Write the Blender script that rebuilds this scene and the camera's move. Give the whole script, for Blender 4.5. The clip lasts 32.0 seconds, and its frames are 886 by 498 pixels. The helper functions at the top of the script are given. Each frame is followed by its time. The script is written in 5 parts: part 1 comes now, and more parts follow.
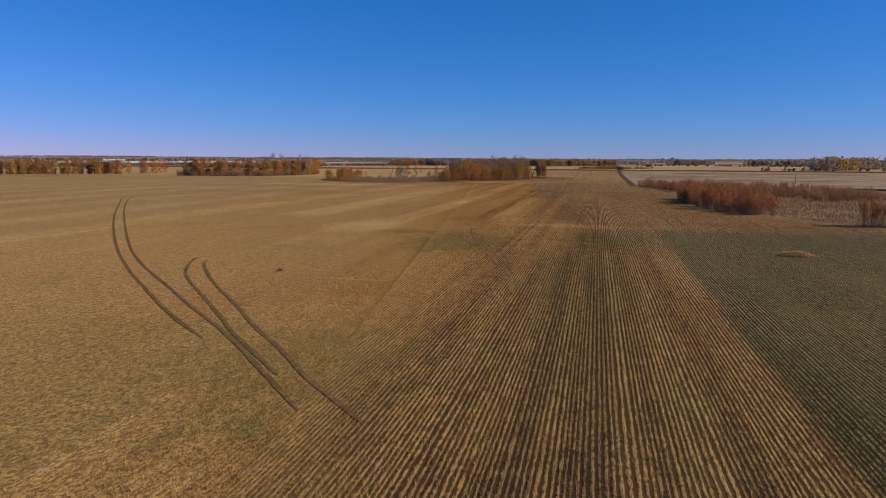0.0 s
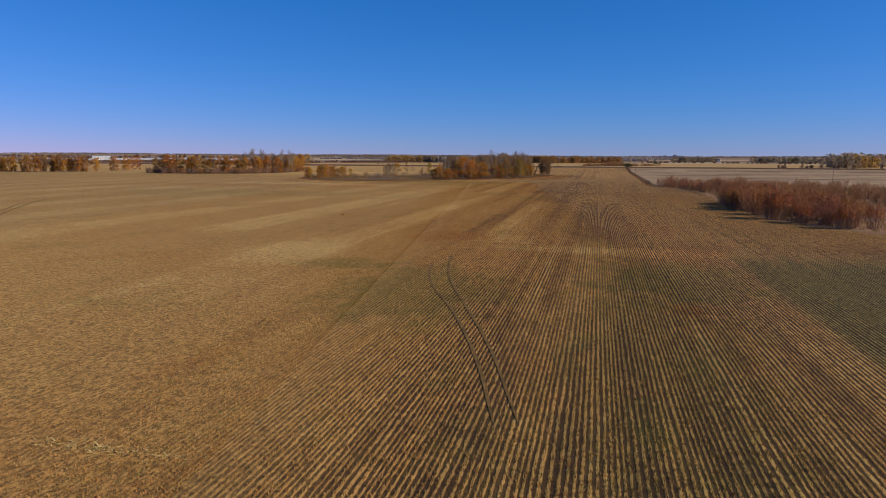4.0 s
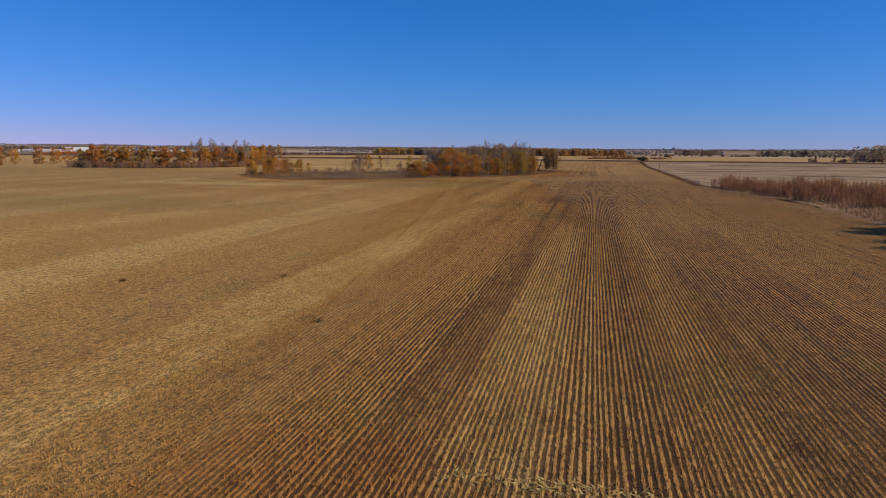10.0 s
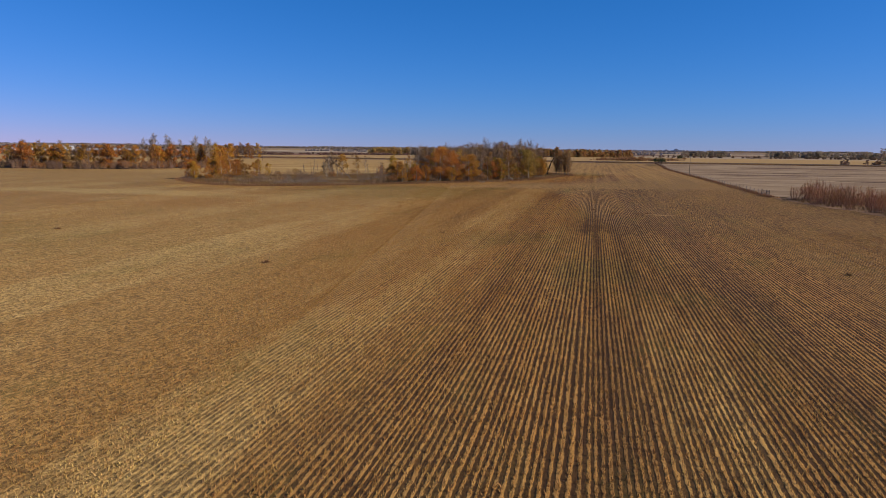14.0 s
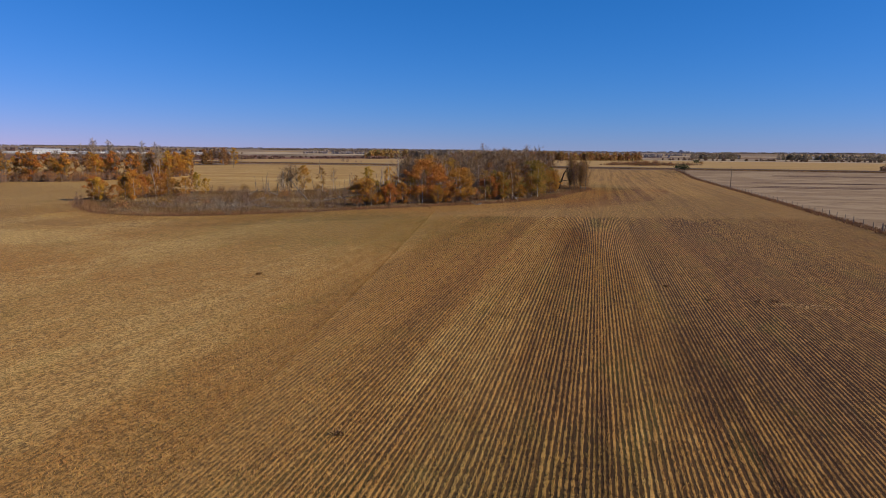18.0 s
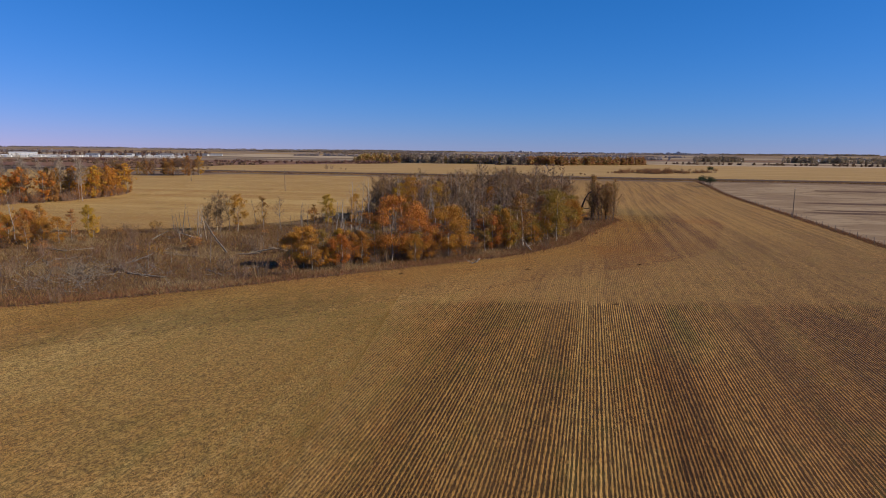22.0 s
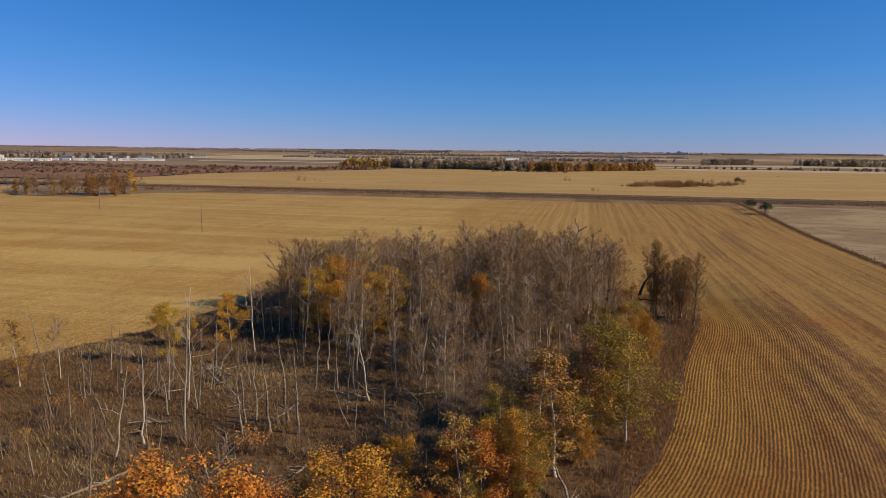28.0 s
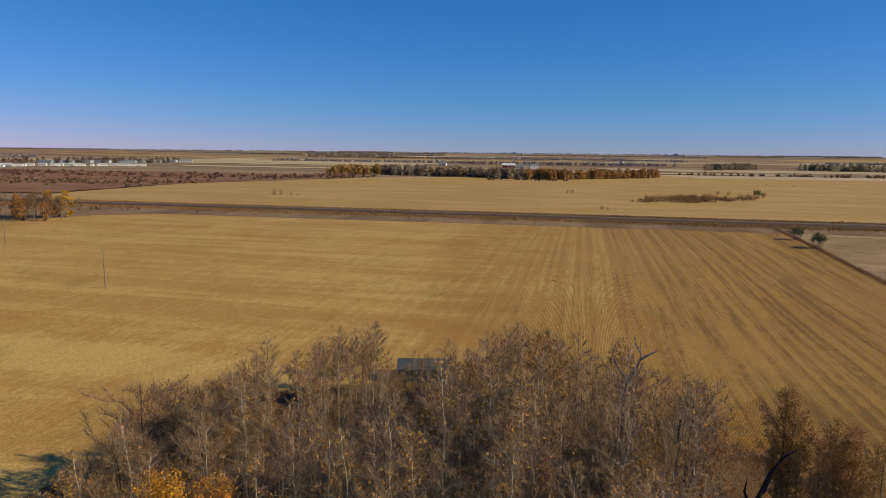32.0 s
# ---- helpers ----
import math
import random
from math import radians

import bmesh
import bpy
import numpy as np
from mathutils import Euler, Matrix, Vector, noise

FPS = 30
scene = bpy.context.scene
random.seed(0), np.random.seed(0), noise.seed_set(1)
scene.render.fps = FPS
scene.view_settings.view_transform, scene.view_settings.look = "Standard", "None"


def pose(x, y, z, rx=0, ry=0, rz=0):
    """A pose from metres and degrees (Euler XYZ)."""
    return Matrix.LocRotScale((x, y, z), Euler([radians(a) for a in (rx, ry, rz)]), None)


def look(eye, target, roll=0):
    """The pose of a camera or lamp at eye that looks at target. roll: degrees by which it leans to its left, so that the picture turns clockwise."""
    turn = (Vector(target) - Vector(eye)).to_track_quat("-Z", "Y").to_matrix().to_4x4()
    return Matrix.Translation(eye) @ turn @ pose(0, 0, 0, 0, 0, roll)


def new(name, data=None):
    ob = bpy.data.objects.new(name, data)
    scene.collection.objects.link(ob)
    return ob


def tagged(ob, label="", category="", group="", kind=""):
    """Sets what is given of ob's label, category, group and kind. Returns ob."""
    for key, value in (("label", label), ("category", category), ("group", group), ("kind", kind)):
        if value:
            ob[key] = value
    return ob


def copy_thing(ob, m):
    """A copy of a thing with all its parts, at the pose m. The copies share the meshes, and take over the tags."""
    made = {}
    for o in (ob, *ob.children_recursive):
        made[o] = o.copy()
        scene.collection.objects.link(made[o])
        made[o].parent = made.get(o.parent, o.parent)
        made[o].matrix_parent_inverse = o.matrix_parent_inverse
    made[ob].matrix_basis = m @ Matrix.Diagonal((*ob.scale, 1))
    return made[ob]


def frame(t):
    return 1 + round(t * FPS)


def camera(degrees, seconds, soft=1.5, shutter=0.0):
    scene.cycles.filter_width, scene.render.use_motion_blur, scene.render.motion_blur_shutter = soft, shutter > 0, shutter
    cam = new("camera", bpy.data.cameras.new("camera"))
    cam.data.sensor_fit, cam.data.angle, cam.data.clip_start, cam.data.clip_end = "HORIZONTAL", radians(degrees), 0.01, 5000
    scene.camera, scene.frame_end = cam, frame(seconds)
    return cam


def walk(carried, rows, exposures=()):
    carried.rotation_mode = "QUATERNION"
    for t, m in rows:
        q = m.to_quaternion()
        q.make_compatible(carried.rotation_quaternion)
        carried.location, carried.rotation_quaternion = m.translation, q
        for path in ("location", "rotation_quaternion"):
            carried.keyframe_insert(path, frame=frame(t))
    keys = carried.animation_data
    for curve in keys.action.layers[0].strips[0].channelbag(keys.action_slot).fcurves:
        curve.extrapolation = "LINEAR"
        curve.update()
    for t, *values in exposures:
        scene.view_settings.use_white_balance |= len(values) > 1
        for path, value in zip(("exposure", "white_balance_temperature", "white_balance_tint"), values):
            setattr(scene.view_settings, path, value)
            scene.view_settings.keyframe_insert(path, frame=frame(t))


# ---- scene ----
# ---- camera ----
cam = camera(68.0, 32.0, soft=0.7)
# seconds, x, y, z, pitch, yaw, roll
PATH = [
    (0, 0.47, -3.42, 10.55, -7.697, 13.093, 0.300),
    (0.5, 0.06, 0.35, 10.36, -7.756, 13.142, 0.300),
    (1, -0.42, 4.44, 10.23, -7.809, 13.171, 0.300),
    (1.5, -0.94, 8.79, 10.14, -7.837, 13.190, 0.300),
    (2, -1.49, 13.36, 10.07, -7.842, 13.204, 0.300),
    (2.5, -2.07, 18.08, 10.03, -7.830, 13.207, 0.300),
    (3, -2.68, 22.93, 9.98, -7.817, 13.202, 0.300),
    (3.5, -3.34, 27.84, 9.95, -7.831, 13.175, 0.300),
    (4, -4.11, 32.64, 9.98, -7.938, 13.150, 0.296),
    (5, -5.84, 42.35, 10.08, -8.277, 13.058, 0.308),
    (5.5, -6.67, 47.45, 10.06, -8.401, 13.030, 0.303),
    (6, -7.37, 52.77, 9.82, -8.470, 13.010, 0.334),
    (6.5, -8.09, 58.27, 9.57, -8.516, 12.994, 0.331),
    (7, -8.85, 63.88, 9.40, -8.546, 12.985, 0.331),
    (7.5, -9.65, 69.60, 9.33, -8.561, 12.981, 0.341),
    (8, -10.51, 75.38, 9.36, -8.576, 12.964, 0.363),
    (8.5, -11.34, 81.16, 9.43, -8.578, 12.929, 0.396),
    (9, -12.15, 86.90, 9.51, -8.571, 12.882, 0.400),
    (9.5, -12.99, 92.65, 9.57, -8.569, 12.826, 0.403),
    (10, -13.87, 98.40, 9.59, -8.574, 12.774, 0.432),
    (10.5, -14.78, 104.15, 9.57, -8.588, 12.737, 0.467),
    (11, -15.70, 109.94, 9.51, -8.601, 12.708, 0.491),
    (11.5, -16.63, 115.77, 9.44, -8.591, 12.690, 0.509),
    (12, -17.54, 121.66, 9.35, -8.569, 12.682, 0.532),
    (12.5, -18.43, 127.63, 9.28, -8.549, 12.687, 0.562),
    (13, -19.29, 133.64, 9.19, -8.539, 12.710, 0.600),
    (13.5, -20.13, 139.65, 9.11, -8.536, 12.742, 0.635),
    (14, -20.99, 145.64, 9.03, -8.532, 12.767, 0.666),
    (14.5, -21.84, 151.58, 8.99, -8.518, 12.780, 0.704),
    (15, -22.44, 157.43, 9.06, -8.506, 12.856, 0.689),
    (16, -23.49, 168.92, 9.42, -8.443, 13.007, 0.628),
    (16.5, -24.15, 174.68, 9.72, -8.435, 13.070, 0.603),
    (17, -25.13, 180.38, 10.31, -8.407, 13.034, 0.601),
    (17.5, -26.14, 186.13, 10.95, -8.403, 13.013, 0.608),
    (18, -27.15, 191.88, 11.48, -8.425, 13.010, 0.591),
    (18.5, -28.15, 197.66, 11.91, -8.456, 13.024, 0.571),
    (19, -29.15, 203.50, 12.28, -8.466, 13.046, 0.564),
    (19.5, -30.13, 209.41, 12.70, -8.443, 13.066, 0.571),
    (20, -31.15, 215.43, 13.27, -8.409, 13.064, 0.591),
    (20.5, -32.28, 221.48, 13.98, -8.386, 12.992, 0.606),
    (21, -33.48, 227.45, 14.74, -8.381, 12.857, 0.601),
    (21.5, -34.68, 233.30, 15.48, -8.381, 12.710, 0.600),
    (22, -35.76, 239.05, 16.16, -8.374, 12.616, 0.600),
    (22.5, -36.67, 244.76, 16.81, -8.366, 12.594, 0.601),
    (23, -37.51, 250.42, 17.46, -8.375, 12.578, 0.606),
    (23.5, -38.32, 255.98, 18.12, -8.397, 12.536, 0.590),
    (24, -39.14, 261.47, 18.78, -8.414, 12.463, 0.564),
    (24.5, -40.00, 266.98, 19.42, -8.420, 12.388, 0.558),
    (25, -40.90, 272.55, 20.09, -8.409, 12.342, 0.589),
    (25.5, -41.81, 278.24, 20.74, -8.397, 12.327, 0.665),
    (26, -42.56, 284.05, 21.40, -8.422, 12.315, 0.645),
    (27, -43.98, 296.05, 22.66, -8.501, 12.374, 0.629),
    (27.5, -44.70, 301.92, 23.31, -8.522, 12.374, 0.603),
    (28, -45.50, 307.78, 23.80, -8.525, 12.387, 0.601),
    (28.5, -46.30, 313.56, 24.33, -8.512, 12.385, 0.608),
    (29, -47.12, 319.20, 24.96, -8.492, 12.348, 0.592),
    (29.5, -47.99, 324.70, 25.68, -8.473, 12.279, 0.576),
    (30, -48.92, 330.06, 26.50, -8.472, 12.184, 0.555),
    (30.5, -49.85, 335.48, 27.35, -8.474, 12.100, 0.541),
    (31, -50.74, 340.96, 28.19, -8.471, 12.038, 0.550),
    (31.5, -51.56, 346.53, 28.99, -8.458, 12.005, 0.573),
    (32, -52.30, 352.11, 29.72, -8.424, 11.996, 0.610),
]
walk(cam, [(t, pose(x, y, z, 90 + p, 0, w) @ pose(0, 0, 0, 0, 0, r)) for t, x, y, z, p, w, r in PATH],
     exposures=[(0, 0.0, 6500, 10), (22, 0.0, 6500, 10), (26, 0.0, 6700, 8), (28, 0.08, 7250, 5), (30, 0.08, 7500, 1), (32, 0.05, 7450, 1)])

# ---- world and sun ----
SUN_UP, SUN_SIDE = 31.0, 91.0  # degrees above the ground; degrees clockwise from +y
world = bpy.data.worlds.new("sky")
scene.world = world
world.use_nodes = True
wn = world.node_tree.nodes
sky = wn.new("ShaderNodeTexSky")
sky.sky_type, sky.sun_disc = "NISHITA", False
sky.sun_elevation, sky.sun_rotation = radians(SUN_UP), radians(SUN_SIDE)
sky.altitude, sky.air_density, sky.dust_density, sky.ozone_density = 700, 1.0, 0.0, 5.0
wn["Background"].inputs["Strength"].default_value = 0.1
# a deep dry autumn blue: each channel of the sky by a power and a gain
split, blend = wn.new("ShaderNodeSeparateColor"), wn.new("ShaderNodeCombineColor")
world.node_tree.links.new(sky.outputs[0], split.inputs[0])
for channel, (power, gain) in enumerate(((1.63, 0.137), (0.80, 0.75), (0.83, 1.45))):
    p, q = wn.new("ShaderNodeMath"), wn.new("ShaderNodeMath")
    p.operation, q.operation, p.inputs[1].default_value, q.inputs[1].default_value = "POWER", "MULTIPLY", power, gain
    world.node_tree.links.new(split.outputs[channel], p.inputs[0])
    world.node_tree.links.new(p.outputs[0], q.inputs[0])
    world.node_tree.links.new(q.outputs[0], blend.inputs[channel])
world.node_tree.links.new(blend.outputs[0], wn["Background"].inputs["Color"])
sun = new("sun", bpy.data.lights.new("sun", "SUN"))
sun.data.energy, sun.data.angle, sun.data.color = 5.0, radians(0.53), (1.0, 0.86, 0.65)
sun.matrix_world = look((math.sin(radians(SUN_SIDE)) * math.cos(radians(SUN_UP)), math.cos(radians(SUN_SIDE)) * math.cos(radians(SUN_UP)), math.sin(radians(SUN_UP))), (0, 0, 0))


# ---- material helpers ----
class Nodes:
    """Short ways to write a node material."""

    def __init__(self, name, rough=0.9, spec=0.2):
        self.mat = bpy.data.materials.new(name)
        self.mat.use_nodes = True
        self.tree = self.mat.node_tree
        self.bsdf = self.tree.nodes["Principled BSDF"]
        self.bsdf.inputs["Roughness"].default_value = rough
        self.bsdf.inputs["Specular IOR Level"].default_value = spec

    def add(self, kind, **props):
        n = self.tree.nodes.new("ShaderNode" + kind)
        for k, v in props.items():
            setattr(n, k, v)
        return n

    def link(self, a, b):
        self.tree.links.new(a, b)

    def put(self, socket, v):
        if isinstance(v, bpy.types.NodeSocket):
            self.link(v, socket)
        else:
            socket.default_value = v

    def place(self):
        return self.add("NewGeometry").outputs["Position"]

    def island(self):
        return self.add("NewGeometry").outputs["Random Per Island"]

    def own(self):
        return self.add("ObjectInfo").outputs["Random"]

    def scaled(self, vec, x, y, z=1.0, off=(0, 0, 0)):
        m = self.add("Mapping")
        m.inputs["Location"].default_value = off
        m.inputs["Scale"].default_value = (x, y, z)
        self.link(vec, m.inputs["Vector"])
        return m.outputs[0]

    def noise(self, vec, scale, detail=3.0, rough=0.55, warp=0.0):
        n = self.add("TexNoise")
        n.inputs["Scale"].default_value, n.inputs["Detail"].default_value = scale, detail
        n.inputs["Roughness"].default_value, n.inputs["Distortion"].default_value = rough, warp
        self.link(vec, n.inputs["Vector"])
        return n.outputs["Fac"]

    def math(self, op, a, b=0.0, c=0.0):
        n = self.add("Math", operation=op)
        for s, v in zip(n.inputs, (a, b, c)):
            self.put(s, v)
        return n.outputs[0]

    def step(self, v, lo, hi, a=0.0, b=1.0):
        n = self.add("MapRange", interpolation_type="SMOOTHSTEP")
        for s, w in zip(n.inputs, (v, lo, hi, a, b)):
            self.put(s, w)
        return n.outputs[0]

    def mix(self, f, a, b, kind="MIX"):
        n = self.add("Mix", data_type="RGBA", blend_type=kind)
        self.put(n.inputs[0], f)
        for s, v in ((n.inputs[6], a), (n.inputs[7], b)):
            self.put(s, (*v, 1.0) if isinstance(v, tuple) else v)
        return n.outputs[2]

    def bump(self, h, strength=0.5, dist=0.05):
        b = self.add("Bump")
        b.inputs["Strength"].default_value, b.inputs["Distance"].default_value = strength, dist
        self.link(h, b.inputs["Height"])
        self.link(b.outputs[0], self.bsdf.inputs["Normal"])

    def done(self, colour):
        self.put(self.bsdf.inputs["Base Color"], (*colour, 1.0) if isinstance(colour, tuple) else colour)
        return self.mat


def hsv_shift(n, colour, rnd, hue=0.03, val=0.5):
    """Colour varied piece by piece."""
    h = n.add("HueSaturation")
    n.put(h.inputs["Hue"], n.step(rnd, 0, 1, 0.5 - hue, 0.5 + hue))
    n.put(h.inputs["Value"], n.math("ADD", n.math("MULTIPLY", n.math("FRACT", n.math("MULTIPLY", rnd, 7.31)), val), 1 - val / 2))
    n.put(h.inputs["Color"], (*colour, 1.0) if isinstance(colour, tuple) else colour)
    return h.outputs[0]


# bands of the field along the drilled rows: the right edge of each band in metres, and its tone, from dark (0), bare
# ground and painted stubble shade together, to strewn with pale straw (1)
# the low right-hand tones also paint the stubble's sides turned from the sun
BANDS_SOUTH = [(-30, 0.5), (-21, 0.44), (-12, 0.55), (-9.5, 0.42), (-7.2, 0.3), (-5.1, 0.5), (-4.5, 0.2), (-3, 0.55), (-1.1, 0.15), (-0.5, 0.6), (1.6, 0.15), (2.7, 0.62), (3.6, 0.2), (5.5, 0.6), (6.8, 0.22), (30, 0.58)]
BANDS_REGROWN = [(-40, 0.5), (-31, 0.7), (-22, 0.5), (-16.4, 0.42), (-15, 0.5), (-14.6, 0.25), (-11, 0.52), (-10.1, 0.15), (-9.4, 0.7), (-9, 0.2), (-7.6, 0.62), (-6.9, 0.15), (-5.7, 0.4), (-4.2, 0.5), (-2, 0.38), (30, 0.22)]
BANDS_MIDDLE = [(-58, 0.52), (-50, 0.82), (-45, 0.56), (-36, 0.42), (-31, 0.76), (-29.8, 0.56), (-26.5, 0.38), (-21.2, 0.52), (-18.4, 0.2), (-14.5, 0.74), (-14.1, 0.25), (-12.8, 0.66), (-9.8, 0.28), (-7.4, 0.42), (1, 0.16), (30, 0.34)]
BANDS_NORTH = [(-58, 0.56), (-48, 0.74), (-40, 0.46), (-33.5, 0.56), (-30.2, 0.7), (-28.7, 0.28), (-28.2, 0.6), (-25.8, 0.25), (-22, 0.64), (-20.7, 0.45), (-20.1, 0.02), (-18.7, 0.5), (-17.7, 0.15), (-13, 0.32), (-9.8, 0.14), (30, 0.32)]
BANDS_ROW_END = [(-56, 0.52), (-48, 0.66), (-43.6, 0.42), (-40, 0.56), (-37, 0.34), (-33.6, 0.76), (-31, 0.68), (-27.5, 0.28), (-24.8, 0.48), (-22, 0.3), (-19.7, 0.08), (-16, 0.17), (-9, 0.1), (-2, 0.22), (30, 0.3)]
BANDS_COPSE = [(-110, 0.6), (-60, 0.62), (-45, 0.52), (-34, 0.36), (-12, 0.24), (30, 0.32)]
BANDS_FAR = [(-90, 0.6), (-45, 0.55), (-20, 0.38), (30, 0.3)]
# patches: x, y, half width, half length, how strong
RUSTY = [(-22.3, 114, 5.0, 5.5, 0.62), (3.5, 130, 4.5, 5, 0.5), (1.6, 77.8, 1.7, 1.8, 0.7), (-118, 243, 52, 11, 0.45), (-29, 372, 7, 42, 0.35), (-37, 88, 10, 6, 0.2)]
GREENED = [(-17, 80, 6.5, 11, 0.55), (3.2, 89, 7.5, 9, 0.6), (-27, 90.5, 4.5, 3, 0.5), (-1, 58, 4.5, 34, 0.32), (-44, 304, 3.5, 7, 0.4), (-27, 303, 1.0, 9, 0.6), (-104, 198, 40, 15, 0.3), (-80, 300, 26, 12, 0.25), (-29, 214, 5, 5, 0.3), (-14, 26, 6, 9, 0.35), (1, 36, 13, 44, 0.2), (-30, 22, 14, 12, 0.3), (-20.5, 196, 3.5, 8, 0.3), (-64, 284, 24, 24, 0.3), (-25, 420, 9, 22, 0.3)]
STREWN = [(-13.8, 112.5, 3.6, 2.6, 0.22), (-32.4, 160, 1.6, 6, 0.7), (-114, 262, 30, 6, 0.5), (-36, 96, 7, 9, 0.35), (-2, 105, 13, 3, 0.45), (-96, 398, 14, 5, 0.4), (-134, 430, 40, 7, 0.5), (-118, 301, 15, 4, 0.8), (-101, 245, 7, 5, 0.7), (-122, 318, 6, 9, 0.5)]


def banded(n, across, bands, lo=-120.0, hi=30.0):
    """The tone of a list of bands at the place across."""
    r = n.add("ValToRGB")
    n.link(n.math("DIVIDE", n.math("SUBTRACT", across, lo), hi - lo), r.inputs[0])
    stops, left = [], lo
    for edge, tone in bands:
        soft = min(0.3, (edge - left) * 0.3)
        stops += [(left + soft, tone), (edge - soft, tone)]
        left = edge
    while len(r.color_ramp.elements) < len(stops):
        r.color_ramp.elements.new(1.0)
    for e, (x, tone) in zip(r.color_ramp.elements, stops):
        e.position, e.color = (x - lo) / (hi - lo), (tone, tone, tone, 1.0)
    return r.outputs[0]


def blot(n, pos, torn, x, y, rx, ry, amount):
    """An uneven patch on the field."""
    v = n.add("VectorMath", operation="LENGTH")
    n.link(n.scaled(pos, 1 / rx, 1 / ry, 0.0, (-x / rx, -y / ry, 0)), v.inputs[0])
    return n.step(n.math("ADD", v.outputs["Value"], torn), 1.35, 0.55, 0.0, amount)


def field_colour(n, pos):
    """Colour of the straw cover: the drill's bands with stubble shade painted into the right-hand ones, thin and
    strewn places, green regrowth, rusty patches.
    """
    sep = n.add("SeparateXYZ")
    n.link(pos, sep.inputs[0])
    x, y = sep.outputs["X"], sep.outputs["Y"]
    rough = n.noise(n.scaled(pos, 0.5, 0.3), 1.0, 4.0, 0.65)
    across = n.math("ADD", x, n.math("MULTIPLY", n.math("SUBTRACT", n.noise(n.scaled(pos, 0.3, 0.06, 1, (4, 4, 0)), 1.0, 3.0, 0.6), 0.5), 1.1))
    along = n.math("ADD", y, n.math("MULTIPLY", n.math("SUBTRACT", n.noise(n.scaled(pos, 0.8, 0.01), 1.0, 2.0), 0.5), 26.0))
    tone = banded(n, across, BANDS_SOUTH)
    for at, bands in ((72, BANDS_REGROWN), (113, BANDS_MIDDLE), (184, BANDS_NORTH), (222, BANDS_ROW_END), (312, BANDS_COPSE), (436, BANDS_FAR)):
        f = n.add("Mix", data_type="FLOAT")
        for s, v in zip((f.inputs[0], f.inputs[2], f.inputs[3]), (n.step(along, at - 3, at + 3), tone, banded(n, across, bands))):
            n.link(v, s)
        tone = f.outputs[0]
    # the passes of the combine on the open west side
    passes = n.math("COSINE", n.math("MULTIPLY", n.math("ADD", across, 33.0), 2 * math.pi / 21.0))
    open_side = n.math("MULTIPLY", n.step(x, -52, -64), n.step(y, 330, 280))
    tone = n.math("ADD", tone, n.math("MULTIPLY", open_side, n.step(passes, -0.4, 1.0, 0.04, 0.27)))
    streak = n.noise(n.scaled(pos, 1.1, 0.02, 1, (5, 1, 0)), 1.0, 3.0, 0.7)
    wide = n.noise(n.scaled(pos, 0.03, 0.016), 1.0, 4.0, 0.6, 0.6)
    clump = n.noise(n.scaled(pos, 1.7, 0.5, 1, (1, 8, 0)), 1.0, 3.0, 0.7)
    for v, k in ((streak, 0.6), (wide, 0.6), (rough, 0.45), (clump, 0.75)):
        tone = n.math("ADD", tone, n.math("MULTIPLY", n.math("SUBTRACT", v, 0.5), k))
    # drill lines of the field behind the copse
    far = n.step(y, 330, 400)
    drill = n.noise(n.scaled(pos, 0.55, 0.002, 1, (2, 9, 0)), 1.0, 3.0, 0.65)
    tone = n.math("ADD", tone, n.math("MULTIPLY", n.math("MULTIPLY", far, n.step(x, -95, -50)), n.step(drill, 0.38, 0.62, 0.16, -0.2)))
    drift = n.noise(n.scaled(pos, 0.012, 0.13, 1, (7, 3, 0)), 1.0, 4.0, 0.65, 0.3)
    west = n.math("MULTIPLY", n.step(x, -45, -75), far)
    tone = n.math("ADD", tone, n.math("MULTIPLY", west, n.step(drift, 0.3, 0.68, 0.3, -0.06)))
    torn = n.math("MULTIPLY", n.math("SUBTRACT", rough, 0.5), 2.2)
    for p in STREWN:
        tone = n.math("ADD", tone, blot(n, pos, torn, *p))
    c = n.mix(n.step(tone, -0.05, 0.5), STRAW_BARE_SHADED, STRAW)
    c = n.mix(n.step(tone, 0.48, 1.05), c, STRAW_PALE)
    warm = n.noise(n.scaled(pos, 0.06, 0.03, 1, (3, 57, 0)), 1.0, 4.0, 0.6, 0.5)
    c = n.mix(n.step(warm, 0.52, 0.72, 0.0, 0.4), c, STRAW_RUST)
    for p in RUSTY:
        c = n.mix(blot(n, pos, torn, *p), c, STRAW_RUST)
    green = n.noise(n.scaled(pos, 0.12, 0.06, 1, (31, 7, 0)), 1.0, 5.0, 0.65, 0.4)
    c = n.mix(n.step(green, 0.56, 0.74, 0.0, 0.4), c, REGROWTH)
    for p in GREENED:
        c = n.mix(n.math("MULTIPLY", blot(n, pos, torn, *p), n.step(clump, 0.3, 0.6, 0.4, 1.15)), c, REGROWTH)
    # the unharvested strip beside the willows
    sward = n.math("MULTIPLY", n.step(along, 108, 98), n.step(across, 8.8, 10.2))
    return n.mix(n.math("MULTIPLY", sward, n.step(green, 0.34, 0.6, 0.85, 1.0)), c, n.mix(n.step(clump, 0.35, 0.65), SWARD, (0.078, 0.08, 0.015)))


